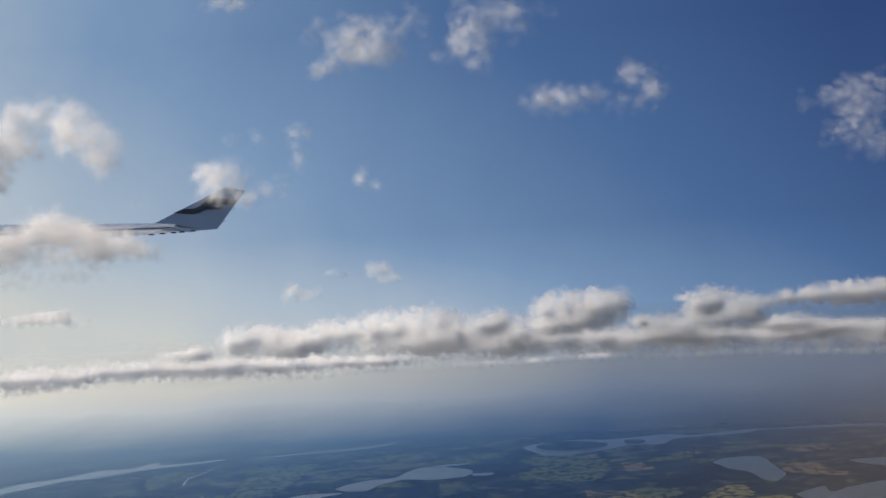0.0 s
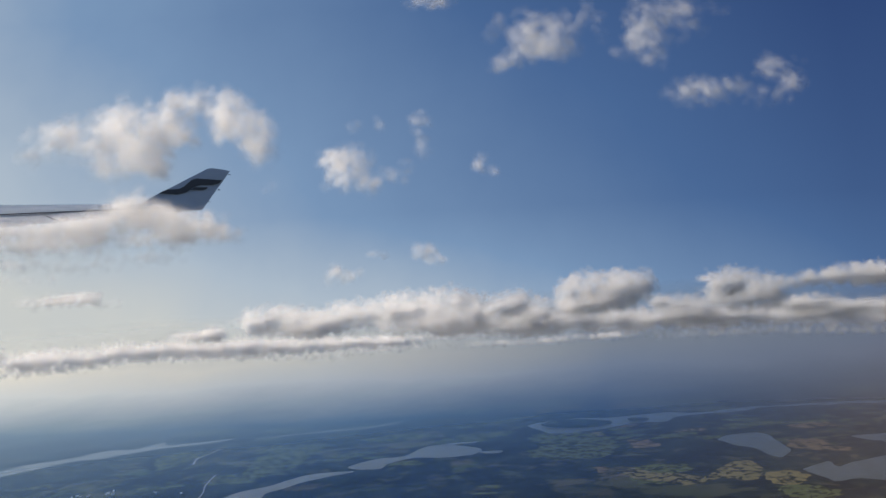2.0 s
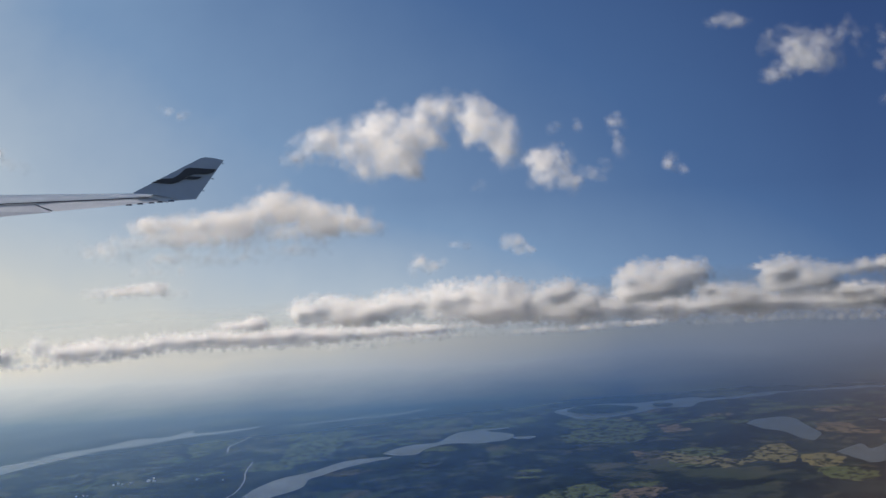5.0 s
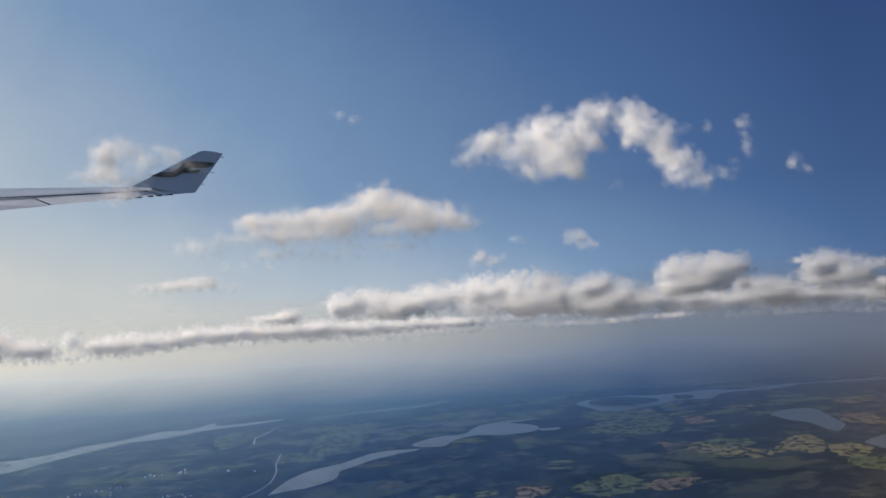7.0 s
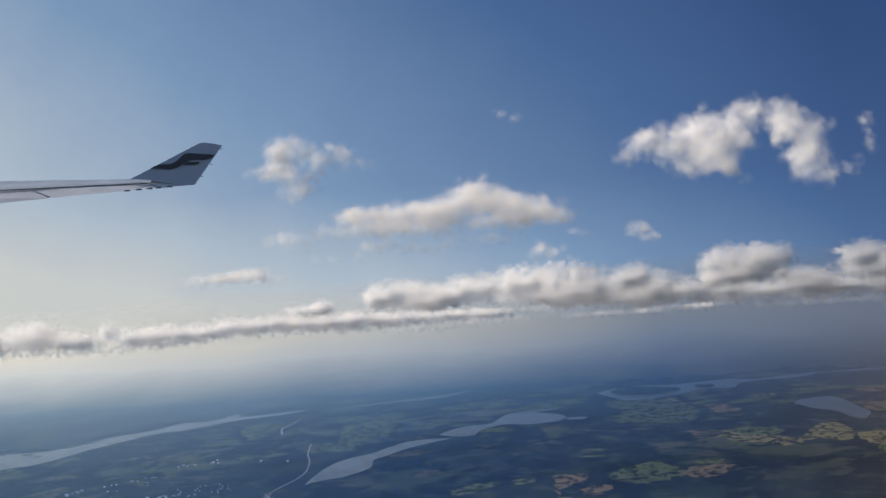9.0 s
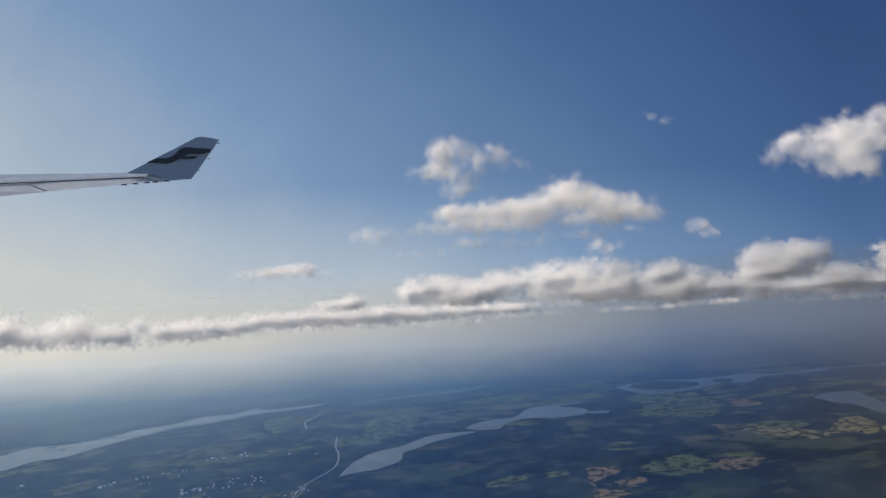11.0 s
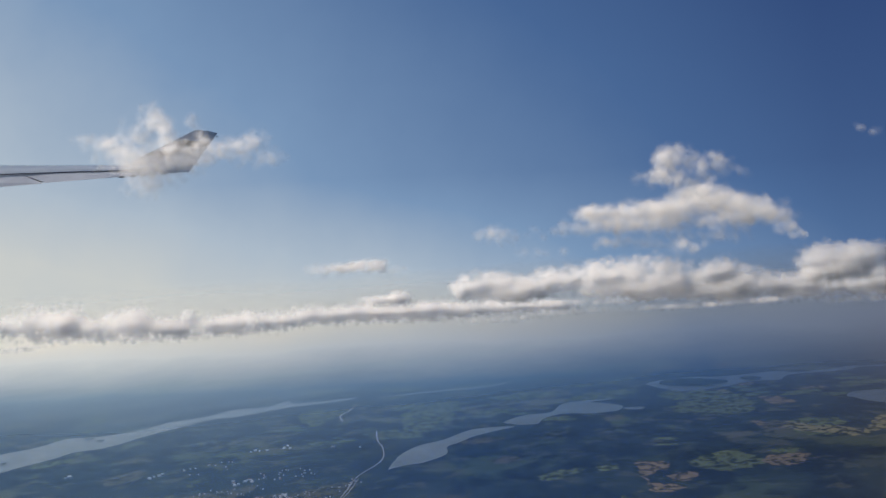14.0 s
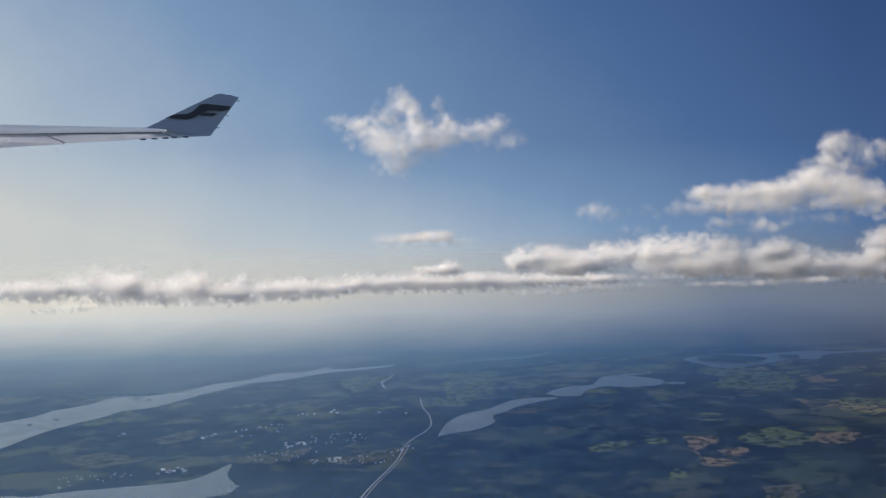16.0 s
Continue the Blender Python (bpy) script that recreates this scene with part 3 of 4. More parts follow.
soft_cloud((2.8, 54, 123.3), [(-1.05, 1.48, 1.49, 1.62), (-0.8, -0.8, 1.4, 1.27), (1.11, 1.72, 1.92, 1.02, 0.8), (-2.25, -0.36, 0.93, 0.85, 0.7), (-3.42, -1.77, 1.02, 0.38, 0.5), (-0.06, -2.18, 1.52, 0.55, 0.6), (2.31, 0.83, 1.02, 1.28, 0.5), (4.5, 1.39, 1.07, 0.77, 0.45)],
           "torn white cumulus high in the blue sky", seed=42, solid=1.3, mat=DULL)
soft_cloud((13.5, 64.5, 122.5), [(-5.63, -0.43, 1.7, 1.12), (-3.22, -0.72, 1.65, 1.12), (-1.47, -0.15, 1.07, 0.88, 0.7), (1.88, 1.88, 1.08, 0.83, 0.7), (3.3, 1.38, 1.46, 0.98, 0.7), (3.86, -0.45, 1.46, 1.17, 0.8), (1.34, -1.38, 1.45, 0.78, 0.6), (-0.04, -0.49, 1.21, 0.58, 0.5)],
           "two joined wispy grey white cloud tufts", seed=43, solid=1.0, mat=DULL)
soft_cloud((41, 76.5, 123.3), [(-4.59, 1.41, 2.87, 1.03, 0.6), (-0.47, 2.09, 2.87, 1.61), (2.9, 1.59, 3.15, 2.58), (0.15, -1.55, 2.85, 1.82), (2.11, -3.73, 2.83, 1.81, 0.8)],
           "dim grey cloud bank in deep blue sky", seed=44, solid=0.6, mat=DULL)
soft_cloud((-41.8, 68.2, 121.6), [(-11.82, -1.6, 1.33, 0.72, 0.8), (-9.32, -0.36, 1.89, 1.44), (-8.19, 0.83, 1.34, 1.34), (-5.45, -0.41, 2.45, 2.11), (-2.63, 1.16, 2.23, 2.01), (-0.44, 0.18, 2.45, 2.34), (-3.85, -2.21, 2.55, 1.55, 0.7), (0.25, -3.41, 1.44, 1.11), (-1.96, -3.28, 2.22, 1, 0.7), (1.92, 3.18, 0.9, 1.12), (4.15, 3.06, 1.12, 1.68), (6.94, 2.68, 1.8, 1.57), (8.62, 0.38, 2.13, 2.13), (10.48, -1.28, 1.56, 2.12), (2.9, -0, 1.34, 1.23), (6.73, 0.65, 1.23, 1.34), (1.74, 1.56, 1.57, 1.68), (-0.51, -1.54, 2.22, 1.45)],
           "large bright white cumulus with a torn double crown", seed=45, solid=2.1, rag=0.85)
soft_cloud((-22, 82.5, 122.5), [(-2.88, -0.59, 2.65, 1.72), (-2.49, -2.65, 2.24, 1.45), (-4.44, -0.17, 1.46, 0.86), (-0.42, -3.44, 1.32, 0.79), (2.51, -2.46, 1.85, 0.93, 0.6), (3.59, -1.29, 0.8, 0.6, 0.5), (-11.43, -3.03, 1.71, 0.39, 0.4), (5.34, 3.89, 1.34, 0.87, 0.8), (5.53, 2.02, 0.67, 1.07, 0.7), (5.71, 0.09, 0.73, 0.93, 0.7), (-2.05, 3.67, 0.93, 0.8, 0.6), (0.96, 3.65, 0.53, 0.53, 0.5)],
           "small white cumulus with loose wisps beside it", seed=46, solid=1.2)
soft_cloud((-9, 84, 120.7), [(-0.82, 0.59, 0.79, 1.06, 0.7), (0.82, -0.52, 1.06, 0.4, 0.5)],
           "tiny faint wisp of cloud", seed=47, solid=0.45)
soft_cloud((-71.6, 126, 122.9), [(6.94, 5.34, 3.86, 2.03), (9.29, 3.24, 4.24, 2.6), (3.54, 2.59, 4.33, 2.5), (-1.24, 1.89, 4.41, 2.21), (-6.95, 1.73, 4.41, 1.92), (-12.64, 1.86, 4.21, 1.63), (-16.42, 2.08, 2.49, 1.24), (-3.19, -1.11, 8.13, 1.53, 0.9), (-12.65, -0.75, 5.73, 1.24, 0.8), (14.04, 2.09, 4.24, 2.31), (18.79, 0.74, 4.24, 2.12), (22.29, -0.73, 2.5, 1.35, 0.8), (12.04, -0.82, 5.76, 1.44), (8.15, -3.7, 7.17, 1.05, 0.55), (-12.66, -3.93, 3.8, 0.86, 0.5), (-0.41, -5.13, 5.72, 0.76, 0.4), (-22.07, -0.98, 6.66, 1.43, 0.4), (-7.48, -4.14, 7.62, 1.05, 0.35)],
           "long cream cumulus with a soft grey belly", seed=48, solid=2.7, rag=0.7, mat=SOFT_DIM)
soft_cloud((-35.5, 205, 125.8), [(-5.3, -1.1, 2.6, 2.3), (-0.8, -2.3, 3.3, 1.8, 0.8), (6, 3.5, 2.7, 1.1, 0.5)],
           "small pale cloud tufts over the long bank", seed=49, solid=0.5)
soft_cloud((-15.1, 187, 125.7), [(-2, 1, 3.4, 2, 0.9), (2, -1.1, 2.5, 1.1, 0.7)],
           "lone pale cloud tuft over the long bank", seed=50, solid=0.4)
soft_cloud((-137.7, 270, 128.4), [(-5.5, 0.7, 11.7, 1.8), (4.5, 0.9, 5.1, 2.2), (-11.4, 0.1, 8.6, 1.4, 0.8), (12.3, -1.5, 5.5, 1.2, 0.7)],
           "thin pale strip of cloud above the bank", seed=51, solid=1.0)
soft_cloud((-88.6, 70.5, 122.1), [(-2.48, 2.29, 1.65, 0.95, 0.8), (-3.29, 1.04, 1.52, 1.27), (-0.63, 1.4, 1.91, 1.4), (1.83, -0.05, 1.91, 1.52, 0.8), (3.3, 1.42, 1.27, 0.89, 0.7), (4.52, 0.44, 1.4, 0.95, 0.7), (6.36, -0.71, 1.4, 0.64, 0.6), (-1.08, -1.62, 2.91, 1.08), (-0.53, -3.26, 1.9, 0.95), (-5.27, -0.92, 2.02, 0.7, 0.8), (-3.24, -0.52, 1.9, 0.82)],
           "small bright ragged cumulus in pale blue sky", seed=52, solid=1.4, rag=0.85, mat=SOFT_DIM)
soft_cloud((-99.9, 149, 122.7), [(-5.84, 2.07, 3.79, 1.07, 0.5), (-1.53, 1.08, 4.03, 1.89, 0.6), (7.46, -3.08, 7.1, 0.83, 0.3)],
           "faint cream cloud tuft", seed=53, solid=0.7)
soft_cloud((-144.4, 43, 120.9), [(-2.02, 3.04, 1.12, 0.66, 0.7), (-1.24, 2.2, 1.01, 0.91, 0.8), (-2.68, 1.21, 1.72, 0.91, 0.7), (-0.36, 0.95, 0.71, 1.22), (0.21, -0.49, 0.91, 1.21), (1.59, 1.84, 0.56, 1.02, 0.6), (2.47, 0.48, 0.71, 0.66, 0.7), (-3.24, -0.82, 2.73, 1.31), (-1.41, -2.09, 2.73, 1.31), (-2.1, -3.6, 2.02, 0.76, 0.8), (-5.63, 0.25, 1.82, 0.76, 0.8), (-7.42, 0.9, 1.01, 0.3, 0.6), (2.02, -0.89, 2.03, 1.22, 0.8), (4.97, -0.75, 2.54, 1.02, 0.8), (7.03, -0.03, 1.42, 0.97, 0.7), (8.51, -1.55, 1.52, 0.71, 0.7)],
           "torn white cloud with wispy peaks", seed=64, solid=1.6, rag=0.8)
soft_cloud((-178.2, 43, 120.2), [(-2.48, 0.41, 0.79, 0.4, 0.6), (0.24, -0.15, 0.69, 0.35, 0.5), (2.14, -0.35, 0.99, 0.35, 0.4)],
           "small faint wisps in the pale sky", seed=55, solid=0.35)
soft_cloud((-65.4, 70, 126), [(-0.65, 0.31, 0.8, 0.46, 0.5), (0.65, -0.29, 0.91, 0.34, 0.4)],
           "small faint wisp of cloud", seed=56, solid=0.2)
soft_cloud((8.4, 390, 110.3), [(-82, -2.2, 19.3, 1.1, 0.8), (-48.8, -0.4, 22.1, 1.4, 0.8), (-15.4, 3.9, 19.4, 1.4, 0.9), (3.8, -0.4, 22.1, 1.1, 0.7), (28.6, -1.1, 22.1, 1.1, 0.8), (48, 0.3, 16.6, 1.4), (66, -0.1, 11, 1.4)],
           "thin flat shreds of cloud under the bank", seed=70, solid=0.4, far=True)
soft_cloud((123.6, 360, 108.5), [(-43.8, 4, 6.6, 2.3), (-51.5, 3.4, 7.7, 1.3), (-21.3, -0.7, 17.8, 1.3, 0.8), (6.8, -0.7, 20.4, 1.5, 0.8), (39.7, -2.4, 22.9, 1.5, 0.7), (70.2, -3.5, 22.9, 1.8, 0.6)],
           "low grey shreds of cloud under the bank", seed=71, solid=0.3, far=True, mat=FAR_DIMMER)
soft_cloud((-231.2, 430, 110.5), [(-115.4, -4.2, 12.5, 0.9, 0.7), (-95.7, -3.4, 9.4, 0.9, 0.7), (-63.6, -0.8, 25.1, 1.3, 0.8), (-26.6, -2.2, 25.3, 1.3), (14, -0.5, 22.2, 1.3, 0.8), (55.2, 2.4, 22.4, 1.6, 0.7), (99.8, 1.6, 25.7, 1.6, 0.7), (132.4, 7, 19.4, 1.9, 0.8)],
           "thin pale shreds of cloud near the skyline", seed=72, solid=0.4, far=True)
soft_cloud((91.8, 332, 114), [(-75.3, 0.3, 11.8, 3.8), (-61, 1.5, 10.9, 5.2), (-46.8, 2.1, 11.3, 5.7), (-30.3, 1.3, 11.8, 5.7), (-13.9, -0, 11.8, 5.2), (5, -0.3, 12.7, 5.2), (23.9, -0.4, 14.2, 5.2), (42.8, -0.2, 14.2, 5.2), (66.2, -1.9, 15.1, 5.2), (89.7, -2.7, 15.5, 5.7)],
           "grey cumulus shoulder joining the bank", seed=93, solid=1.3, far=True, rag=0.9, base=-8.5, mat=FAR_DIM)
soft_cloud((-272.4, 340, 114.4), [(-57, 0.8, 10, 4), (-43.7, 0.8, 9.5, 4.5), (-31.1, 0.9, 10, 5.5), (-16.9, 2.2, 8.1, 7), (-6.7, 0.1, 8.6, 5.5), (0.2, 2.3, 7.1, 7.6), (10.6, -1.3, 8.6, 5.6), (23.7, -0.2, 8.1, 6.8), (31.1, 0.6, 7.1, 7.6), (40.3, -2.9, 9.6, 5.1), (49.8, -3.1, 7.6, 4.1)],
           "bright low cumulus row in the sunlit haze", seed=80, solid=1.3, far=True, rag=0.9, base=-4.8)
soft_cloud((-173.1, 400, 114.9), [(-61.6, 2.4, 4.4, 4.4), (-50.6, -1.4, 10.7, 4.7), (-38.3, -1.2, 10.1, 5.3), (-26.5, -1.2, 10.1, 5.4), (-12.4, -1.4, 10.1, 4.8), (0.2, 0.9, 8.4, 4.8), (12, 0.3, 9.6, 4.2), (24, 1.5, 10.2, 4.2), (37.1, 0.2, 10.8, 3.6), (50.9, -0.5, 10.8, 3.6), (64.6, 0.6, 10.3, 4.8)],
           "low cream cumulus row near the skyline", seed=81, solid=1.3, far=True, rag=0.9, base=-7.4)
soft_cloud((-129, 397, 122), [(-4.8, -0.5, 12, 2.4), (4.8, 0.5, 7.2, 3.6)],
           "small cream cumulus above the far row", seed=82, solid=1.3, far=True, rag=0.9, base=-4)
soft_cloud((-70.7, 347, 122.2), [(-25.1, -0.2, 5.4, 4.9), (-17.2, 1.4, 8.4, 6.2), (-5.3, 1.2, 9.4, 6.2), (5.1, -1.3, 7.4, 4.9), (15.6, 1.1, 8.4, 5.9), (27, 1.5, 9.4, 6.9), (-0.4, -3.5, 14.8, 3)],
           "cumulus bank with bright crowns and grey base", seed=83, solid=1.3, far=True, rag=0.9, base=-5.7)
soft_cloud((-91.7, 425, 115.2), [(-50.8, 0.1, 13.3, 3.6), (-29.7, 0.2, 13.3, 4.5), (-11.6, 0.1, 13.3, 4.8), (7.1, 0, 14.5, 4.2), (30.6, 0, 16.3, 3.6), (54.7, -0.4, 17.5, 3.3)],
           "low cumulus tier behind the bank", seed=84, solid=1.3, far=True, rag=0.9, base=-6.5)
soft_cloud((-19, 345, 121.5), [(-14.7, 2.5, 8.4, 6.9), (-4.3, 3.5, 8.9, 7.4), (6.6, 2.9, 8.4, 7.9), (-2.1, -4, 14.7, 3.9), (14.5, -4.9, 12.3, 3.4)],
           "swelling grey cumulus with lit tops", seed=85, solid=1.3, far=True, rag=0.9, base=-8.3)
soft_cloud((-0.4, 333, 120.3), [(-4.2, 5.6, 6.7, 6.7), (3.7, 0.9, 8.1, 6.6), (-7.7, -2.3, 11.9, 4.7), (8.1, -4.5, 11.8, 3.8)],
           "tall cumulus bank with dark blue grey base", seed=86, solid=1.3, far=True, rag=0.9, base=-7.9, mat=FAR_DIM)
soft_cloud((20.8, 318, 120.1), [(-9.3, 1.7, 7.7, 5.4), (-1.3, 3.3, 6.8, 5.7), (9.1, -0.4, 6.8, 5), (1.6, -4.8, 11.8, 4.5)],
           "grey cumulus with small bright heads", seed=87, solid=1.3, far=True, rag=0.9, base=-10.3, mat=FAR_DIM)
soft_cloud((43.1, 268, 121), [(-11.5, 0.9, 5.4, 4.8), (-4.1, 2.2, 6.1, 6), (2.9, 0.9, 6.5, 5.8), (8.7, 2.5, 5.4, 5.4), (13.6, 1.7, 4.4, 5.4), (0, -3.8, 12.6, 3.4), (-9.6, -4.4, 6.9, 3.1)],
           "swelling cumulus with two rounded heads and dark base", seed=88, solid=1.3, far=True, rag=0.9, base=-8, mat=FAR_DIM)
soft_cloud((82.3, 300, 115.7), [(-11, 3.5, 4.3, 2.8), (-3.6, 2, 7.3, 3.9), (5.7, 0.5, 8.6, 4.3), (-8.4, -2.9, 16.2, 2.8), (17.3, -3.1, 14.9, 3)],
           "low grey cloud between two tall heads", seed=89, solid=1.3, far=True, rag=0.9, base=-6.7, mat=FAR_DIMMER)
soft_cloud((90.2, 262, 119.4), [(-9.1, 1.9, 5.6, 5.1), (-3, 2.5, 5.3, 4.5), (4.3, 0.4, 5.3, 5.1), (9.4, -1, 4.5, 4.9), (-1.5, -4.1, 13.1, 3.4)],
           "broad grey cumulus bank with lit tops", seed=90, solid=1.3, far=True, rag=0.9, base=-7.9, mat=FAR_DIMMER)
soft_cloud((119.8, 240, 120.2), [(-20, -0.7, 9.6, 2.4), (-6.1, 0.2, 10.3, 3.1), (6, 0.2, 10.3, 3.8), (19.8, 0.4, 12.1, 4.1)],
           "long grey stratus bank fading into blue haze", seed=91, solid=1.3, far=True, rag=0.9, base=-5.4, mat=FAR_DIMMER)
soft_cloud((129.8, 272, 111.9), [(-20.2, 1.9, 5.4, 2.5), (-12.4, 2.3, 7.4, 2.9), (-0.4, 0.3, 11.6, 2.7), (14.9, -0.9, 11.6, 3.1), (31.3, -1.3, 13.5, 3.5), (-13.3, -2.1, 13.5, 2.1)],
           "grey cloud shelf under the long bank", seed=92, solid=1.3, far=True, rag=0.9, base=-6.6, mat=FAR_DIMMER)

# ---------------------------------------------------------------- the wing
WHITE = paint("wing_paint", (0.52, 0.53, 0.56), 0.55)
GREY = paint("flap_paint", (0.50, 0.50, 0.53), 0.6)
# the winglet's bluish shade is put into this darker copy of the wing paint
TIP_SHADE = paint("shaded_winglet_paint", (0.36, 0.41, 0.52), 0.5)
DARK = paint("dark_blue_paint", (0.012, 0.016, 0.035))
WING_Y = 3685.5
VIEWER = Vector((-59.5, -14.5, 100.1))


def wing_point(x, z, back=0.0):
    """A point of the wing: x and z at the trailing edge's depth, moved back along the line of sight."""
    p = Vector((x, WING_Y, z)) - VIEWER
    return VIEWER + p * (1 + back / p.y)


def z_top(x):
    return 975.8 + (949.2 - 975.8) * (x + 1951.8) / 595.7


def z_tail(x):
    return 871.7 + (905.0 - 871.7) * (x + 1951.3) / 892.1


def z_hinge(x):
    return 935.7 + (927.8 - 935.7) * (x + 1951.6) / 686.4


def plate(outline, thick, inset=0.0):
    """A closed slab: outline (x, z, back), with its far face 'thick' behind."""
    bm = bmesh.new()
    a = [bm.verts.new(wing_point(x, z, b)) for x, z, b in outline]
    c = [bm.verts.new(wing_point(x, z, b + thick)) for x, z, b in outline]
    bm.faces.new(a)
    bm.faces.new(c[::-1])
    for i in range(len(a)):
        j = (i + 1) % len(a)
        bm.faces.new((a[j], a[i], c[i], c[j]))
    bmesh.ops.recalc_face_normals(bm, faces=bm.faces)
    return bm


wing = thing("aircraft_wing", (-1500, WING_Y, 900), "pale grey airliner wing with an upturned winglet", "wing")


def wing_part(name, bm, mat, label="", smooth=False, under=None):
    ob = part(name, bm, mat, None, label, smooth)
    holder = under or wing
    ob.parent = holder
    ob.matrix_parent_inverse = Matrix.Translation((-1500, WING_Y, 900)).inverted() if holder is wing else Matrix.Identity(4)
    if holder is not wing:
        ob.parent = holder
    return ob


# main box: lofted aerofoil with the trailing edge nearest
bm = bmesh.new()
rings = []
for k in range(25):
    x = -2600 + (2600 - 1190) * k / 24
    zt, zh, zb = z_top(min(x, -1330)) - max(0, x + 1330) * 0.16, z_hinge(x), z_tail(x)
    zh = max(min(zh, zt - 4), zb + 4)
    chord = 620 - 250 * k / 24
    rings.append([bm.verts.new(wing_point(x, z, b)) for z, b in ((zh, 60), ((zh + zt) / 2 + 3, chord * 0.25), (zt, chord * 0.5), (zt - 12, chord * 0.85), (zt - 30, chord), (zb + 14, chord * 0.7), (zb + 6, 70))])
for a, b in zip(rings, rings[1:]):
    for i in range(7):
        bm.faces.new((a[i], a[(i + 1) % 7], b[(i + 1) % 7], b[i]))
bm.faces.new(rings[0])
bm.faces.new(rings[-1][::-1])
bmesh.ops.recalc_face_normals(bm, faces=bm.faces)
wing_part("upper_skin", bm, WHITE, "pale grey upper wing skin", True)

wing_part("flap", plate([(-2600, z_hinge(-2600) - 5, 50), (-1826, z_hinge(-1826) - 4, 50), (-1722, z_tail(-1722) + 1, 0), (-2600, z_tail(-2600), 0)], 30), GREY, "light grey trailing flap")
wing_part("aileron", plate([(-1817, z_hinge(-1817) - 4, 50), (-1285, z_hinge(-1285) - 4, 50), (-1215, z_tail(-1215) + 3, 0), (-1710, z_tail(-1710) + 3, 0)], 30), GREY, "light grey aileron with dark gap")
wing_part("tip_fairing", plate([(-1279, z_hinge(-1279) - 3, 40), (-1255, 940, 40), (-1180, 921, 30), (-1120, 907, 20), (-1062, 904.5, 10), (-1205, z_tail(-1205) + 2, 5)], 24), WHITE, "pale fairing under the winglet")
def winglet_lean(x, z):
    return -0.08 * (z - 905) - 0.04 * (x + 1059) + 12


winglet = wing_part("winglet", plate([(x, z, winglet_lean(x, z)) for x, z in ((-1356, 949.2), (-1300, 975.5), (-1033, 1101.5), (-1012, 1104), (-965, 1096), (-925.5, 1084.5), (-1059, 905), (-1120, 903), (-1180, 918), (-1265, 940))], 22), TIP_SHADE, "upturned winglet in shadow")


def on_winglet(name, outline, label):
    """A flat painted shape, a hand proud of the winglet's near face."""
    bm = plate([(x, z, winglet_lean(x, z) - 4) for x, z in outline], 3)
    ob = part(name, bm, DARK, None, label)
    ob.parent = winglet
    return ob


on_winglet("emblem", [(-1264, 995), (-1222, 1012), (-1167, 1011), (-1140, 1023), (-1105, 1054), (-1084, 1058), (-964, 1043), (-977, 1028), (-1009, 1021), (-1067, 1024), (-1095, 1016), (-1138, 991), (-1173, 984)], "dark blue slanted stripe emblem")
on_winglet("emblem_bar", [(-1100, 1011), (-1091, 1016), (-1030, 1012), (-1038, 1004), (-1054, 999), (-1115, 1003)], "short dark blue bar")
for x in (-1370, -1318, -1266, -1227, -1175):
    z = z_tail(x)
    wing_part("static_wick", plate([(x - 12, z + 5, -2), (x + 10, z + 6, -2), (x + 16, z - 2, -4), (x - 14, z - 1, -4)], 6), DARK, "dark static discharger")
wing_part("hinge_gap", plate([(-2600, z_hinge(-2600) - 1, 40), (-1275, z_hinge(-1275) - 1, 40), (-1275, z_hinge(-1275) - 5, 40), (-2600, z_hinge(-2600) - 6, 40)], 6), DARK, "dark hinge line")
for x, z, dx in ((-934, 1070, 12), (-985, 1000, 14), (-1030, 945, 12)):
    wing_part("static_wick", plate([(x, z, 6), (x + dx, z - 2, 6), (x + dx, z - 4, 6), (x, z - 4, 6)], 3), DARK, "thin dark static discharger")

# ---------------------------------------------------------------- roads, islands, town, woods
ASPHALT = paint("pale_road", (0.22, 0.21, 0.19), 0.9)


def road(points, width, label):
    line = smooth_line(points, 10)
    bm = bmesh.new()
    vs = []
    for i, p in enumerate(line):
        a, b = line[max(i - 1, 0)], line[min(i + 1, len(line) - 1)]
        d = Vector((b[0] - a[0], b[1] - a[1], 0)).normalized() * width
        vs.append([bm.verts.new((p[0] + k * d.y, p[1] - k * d.x, ground_z(p[0], p[1]) + 0.35)) for k in (-1, 1)])
    for (a, b), (c, d) in zip(vs, vs[1:]):
        bm.faces.new((a, b, d, c))
    return tagged(part("road", bm, ASPHALT), label, "road", "roads", "structure")


road([(-186, 235), (-176.5, 262), (-170.3, 284.2), (-164.8, 306.4), (-154.9, 337.8), (-149.3, 366.6), (-140.6, 384.7), (-137, 398), (-137.7, 419.4), (-140.8, 435.8), (-141.8, 459.9)], 0.36, "pale motorway curving through dark forest")
road([(-185, 236), (-174.7, 262), (-168.6, 284.2), (-163.2, 306.4), (-153.4, 337.8), (-148.2, 364)], 0.22, "second carriageway beside the motorway")
road([(-164, 492.9), (-166.8, 511), (-161.8, 524.1), (-157.5, 546.2)], 0.6, "pale far road bending between fields")

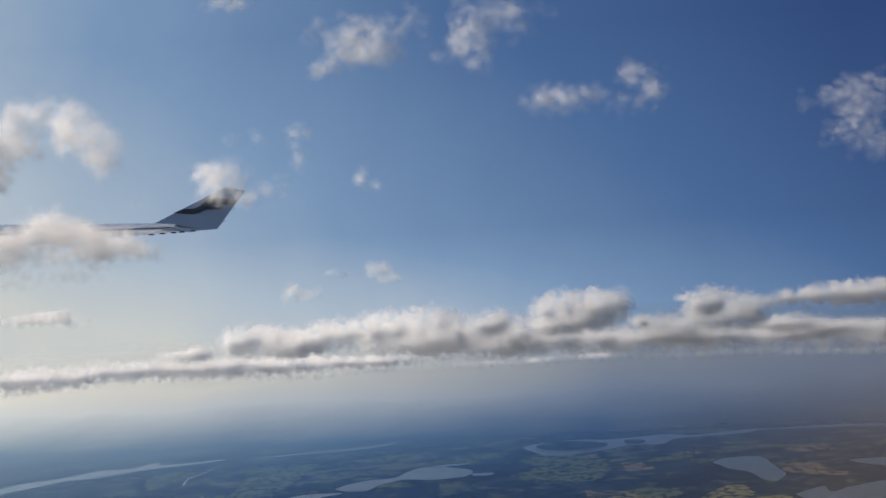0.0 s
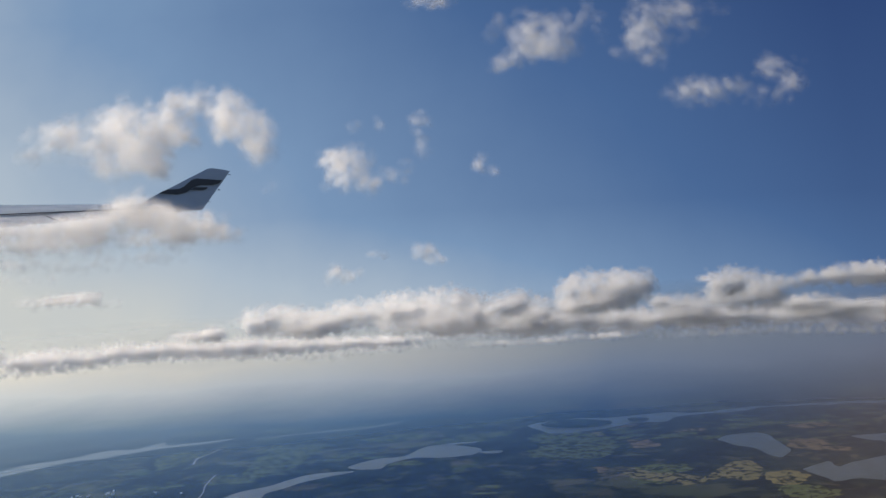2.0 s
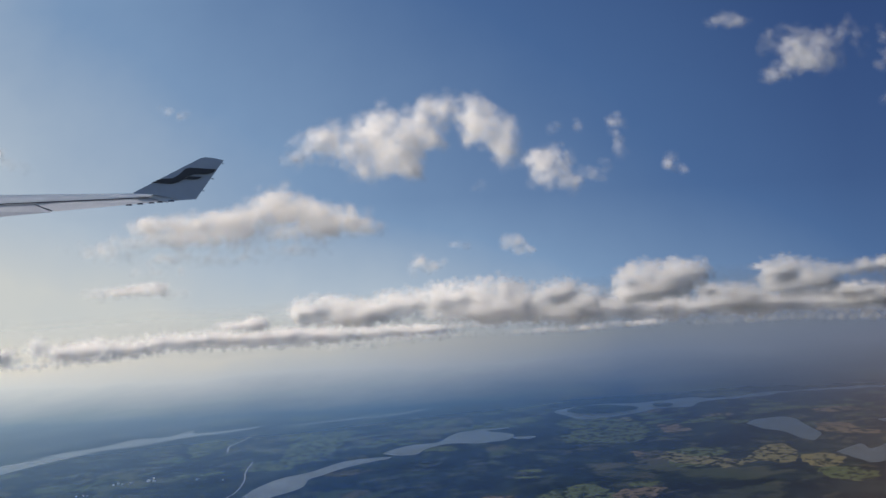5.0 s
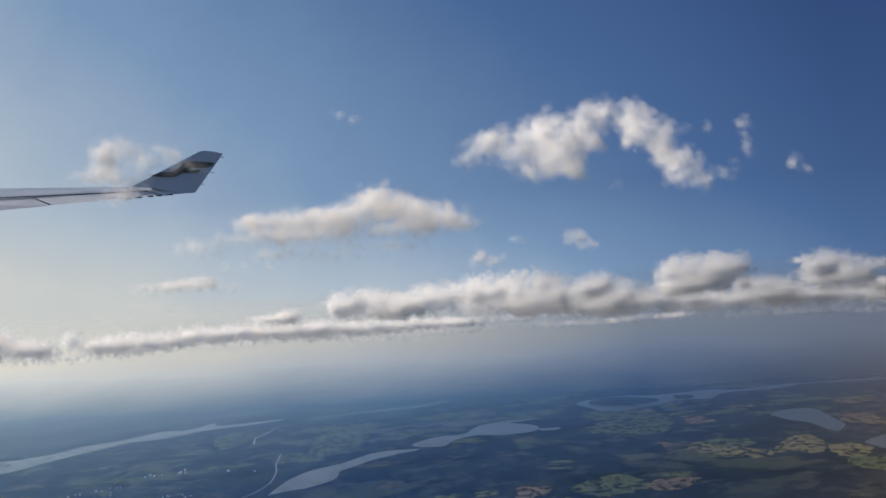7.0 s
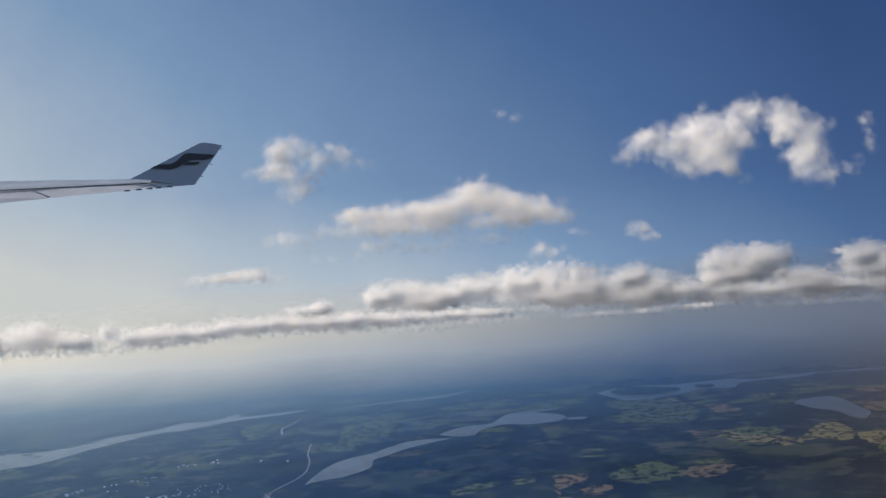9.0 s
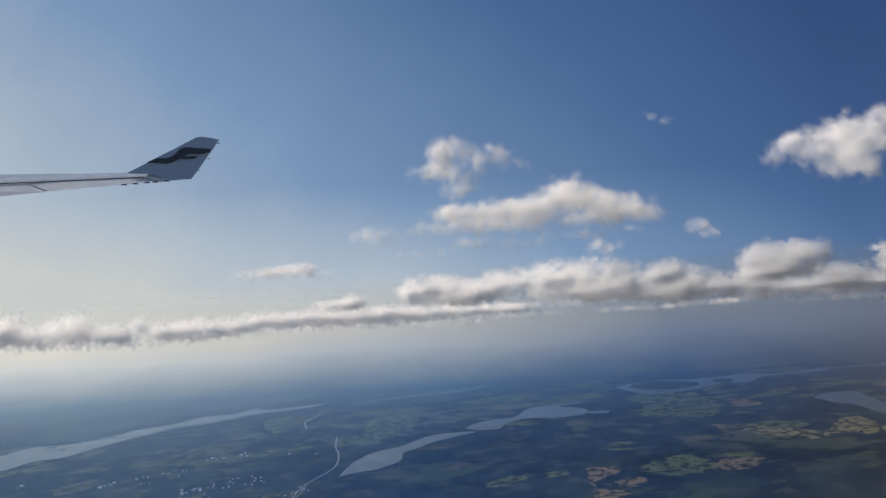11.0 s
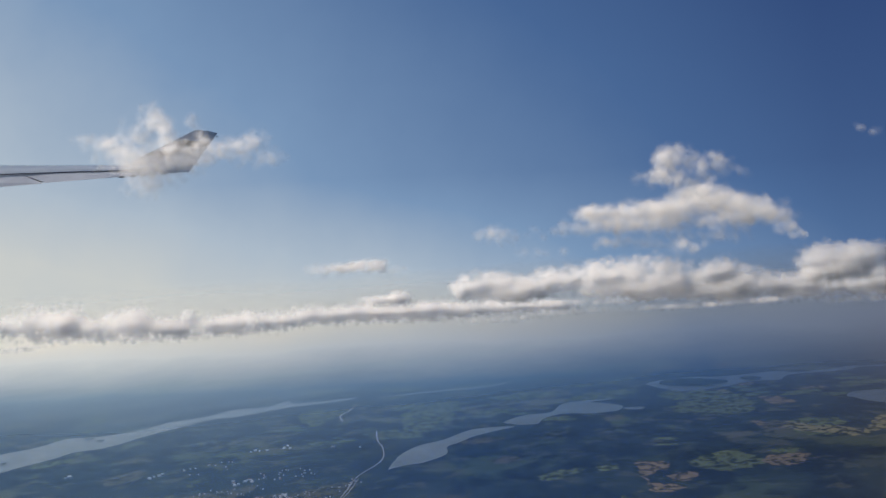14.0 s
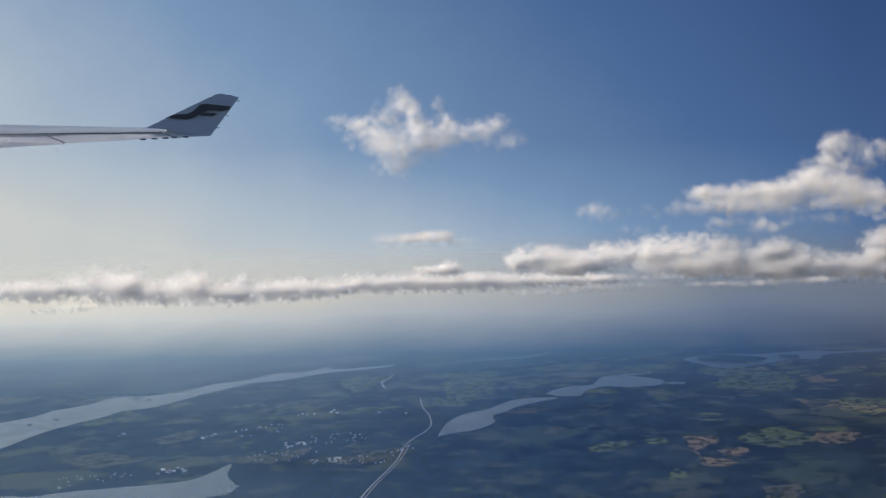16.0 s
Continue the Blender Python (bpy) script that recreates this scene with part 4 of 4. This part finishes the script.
for x, y, w in ((-328, 510, 3.2), (-318, 502, 2.4), (-359, 463, 1.6), (-371, 455, 1.4)):
    bm = bmesh.new()
    vs = []
    for i in range(18):
        a = i / 18 * 2 * math.pi
        k = 1 + 0.25 * math.sin(3 * a + x)
        px_, py_ = x + math.cos(a) * w * k, y + math.sin(a) * w * 0.5 * k
        vs.append((bm.verts.new((px_, py_, ground_z(px_, py_) + 0.26)), bm.verts.new((x + (px_ - x) * 0.7, y + (py_ - y) * 0.7, ground_z(px_, py_) + 0.4))))
    for i in range(18):
        j = (i + 1) % 18
        bm.faces.new((vs[i][0], vs[j][0], vs[j][1], vs[i][1]))
    bm.faces.new([v[1] for v in vs])
    tagged(part("island", bm, FOREST), "small dark wooded island in the lake", "island", "lake islands", "structure")

WALL = paint("pale_wall", (0.72, 0.71, 0.68), 0.8)
ROOFS = [paint("grey_roof", (0.30, 0.30, 0.31), 0.7), paint("white_roof", (0.80, 0.80, 0.80), 0.6), paint("red_roof", (0.28, 0.13, 0.09), 0.8)]


def building(x, y, w, d, h, turn, roof, gable):
    e = thing("building", (x, y, ground_z(x, y) - 0.1), "tiny %s building in the town" % ("white roofed", "pale", "red roofed")[(roof + 2) % 3 if roof != 1 else 0], "building", "town buildings")
    e.rotation_euler = (0, 0, turn)
    bm = bmesh.new()
    bmesh.ops.create_cube(bm, size=1.0, matrix=Matrix.LocRotScale((0, 0, h / 2), None, (w, d, h)))
    part("wall", bm, WALL, e)
    bm = bmesh.new()
    o = 0.06
    if gable:
        a = [bm.verts.new(c) for c in ((-w / 2 - o, -d / 2 - o, h), (-w / 2 - o, d / 2 + o, h), (-w / 2 - o, 0, h + d * 0.35), (w / 2 + o, -d / 2 - o, h), (w / 2 + o, d / 2 + o, h), (w / 2 + o, 0, h + d * 0.35))]
        for f in ((0, 2, 1), (3, 4, 5), (0, 3, 5, 2), (1, 2, 5, 4), (0, 1, 4, 3)):
            bm.faces.new([a[i] for i in f])
        bmesh.ops.recalc_face_normals(bm, faces=bm.faces)
    else:
        bmesh.ops.create_cube(bm, size=1.0, matrix=Matrix.LocRotScale((0, 0, h + 0.06), None, (w + o, d + o, 0.12)))
    part("roof", bm, ROOFS[roof], e)
    return e


rt = random.Random(5)
# middle, spread, how many, whether big sheds
TOWN = [(-305.5, 417.9, 2.4, 1.5, 3, 1), (-256.4, 348.3, 6, 4.3, 14, 1), (-295.6, 343.9, 13.6, 6, 18, 0), (-277, 344.7, 2.5, 3, 4, 0), (-300.4, 334.5, 3, 2.4, 4, 0), (-254.4, 402.4, 3.5, 4, 7, 1),
        (-241.9, 410.3, 1.5, 1.2, 1, 1), (-204.8, 376.6, 6, 5, 10, 1), (-202, 437.4, 10, 3, 8, 1), (-189.2, 439.3, 3.3, 4, 3, 1), (-184.5, 385.8, 14.6, 10, 26, 0), (-186.5, 348, 7, 4, 14, 1),
        (-168.1, 346.5, 13, 8, 26, 0), (-209.2, 360, 16.5, 9, 26, 0), (-151.2, 360.5, 5, 6, 8, 0), (-165.4, 430.5, 0.6, 1, 1, 1), (-150.6, 425.3, 0.6, 1, 1, 1), (-229.1, 409.4, 12, 11, 12, 0)]
for x, y, sx, sy, n, big in TOWN:
    for k in range(n):
        w = rt.uniform(0.8, 1.6) if big else rt.uniform(0.4, 0.7)
        building(x + rt.uniform(-1, 1) * sx, y + rt.uniform(-1, 1) * sy, w, w * rt.uniform(0.5, 0.8), rt.uniform(0.5, 0.8) if big else rt.uniform(0.4, 0.6), rt.uniform(-0.5, 0.5), 1 if big and rt.random() < 0.6 else rt.choice((0, 2)), not big)
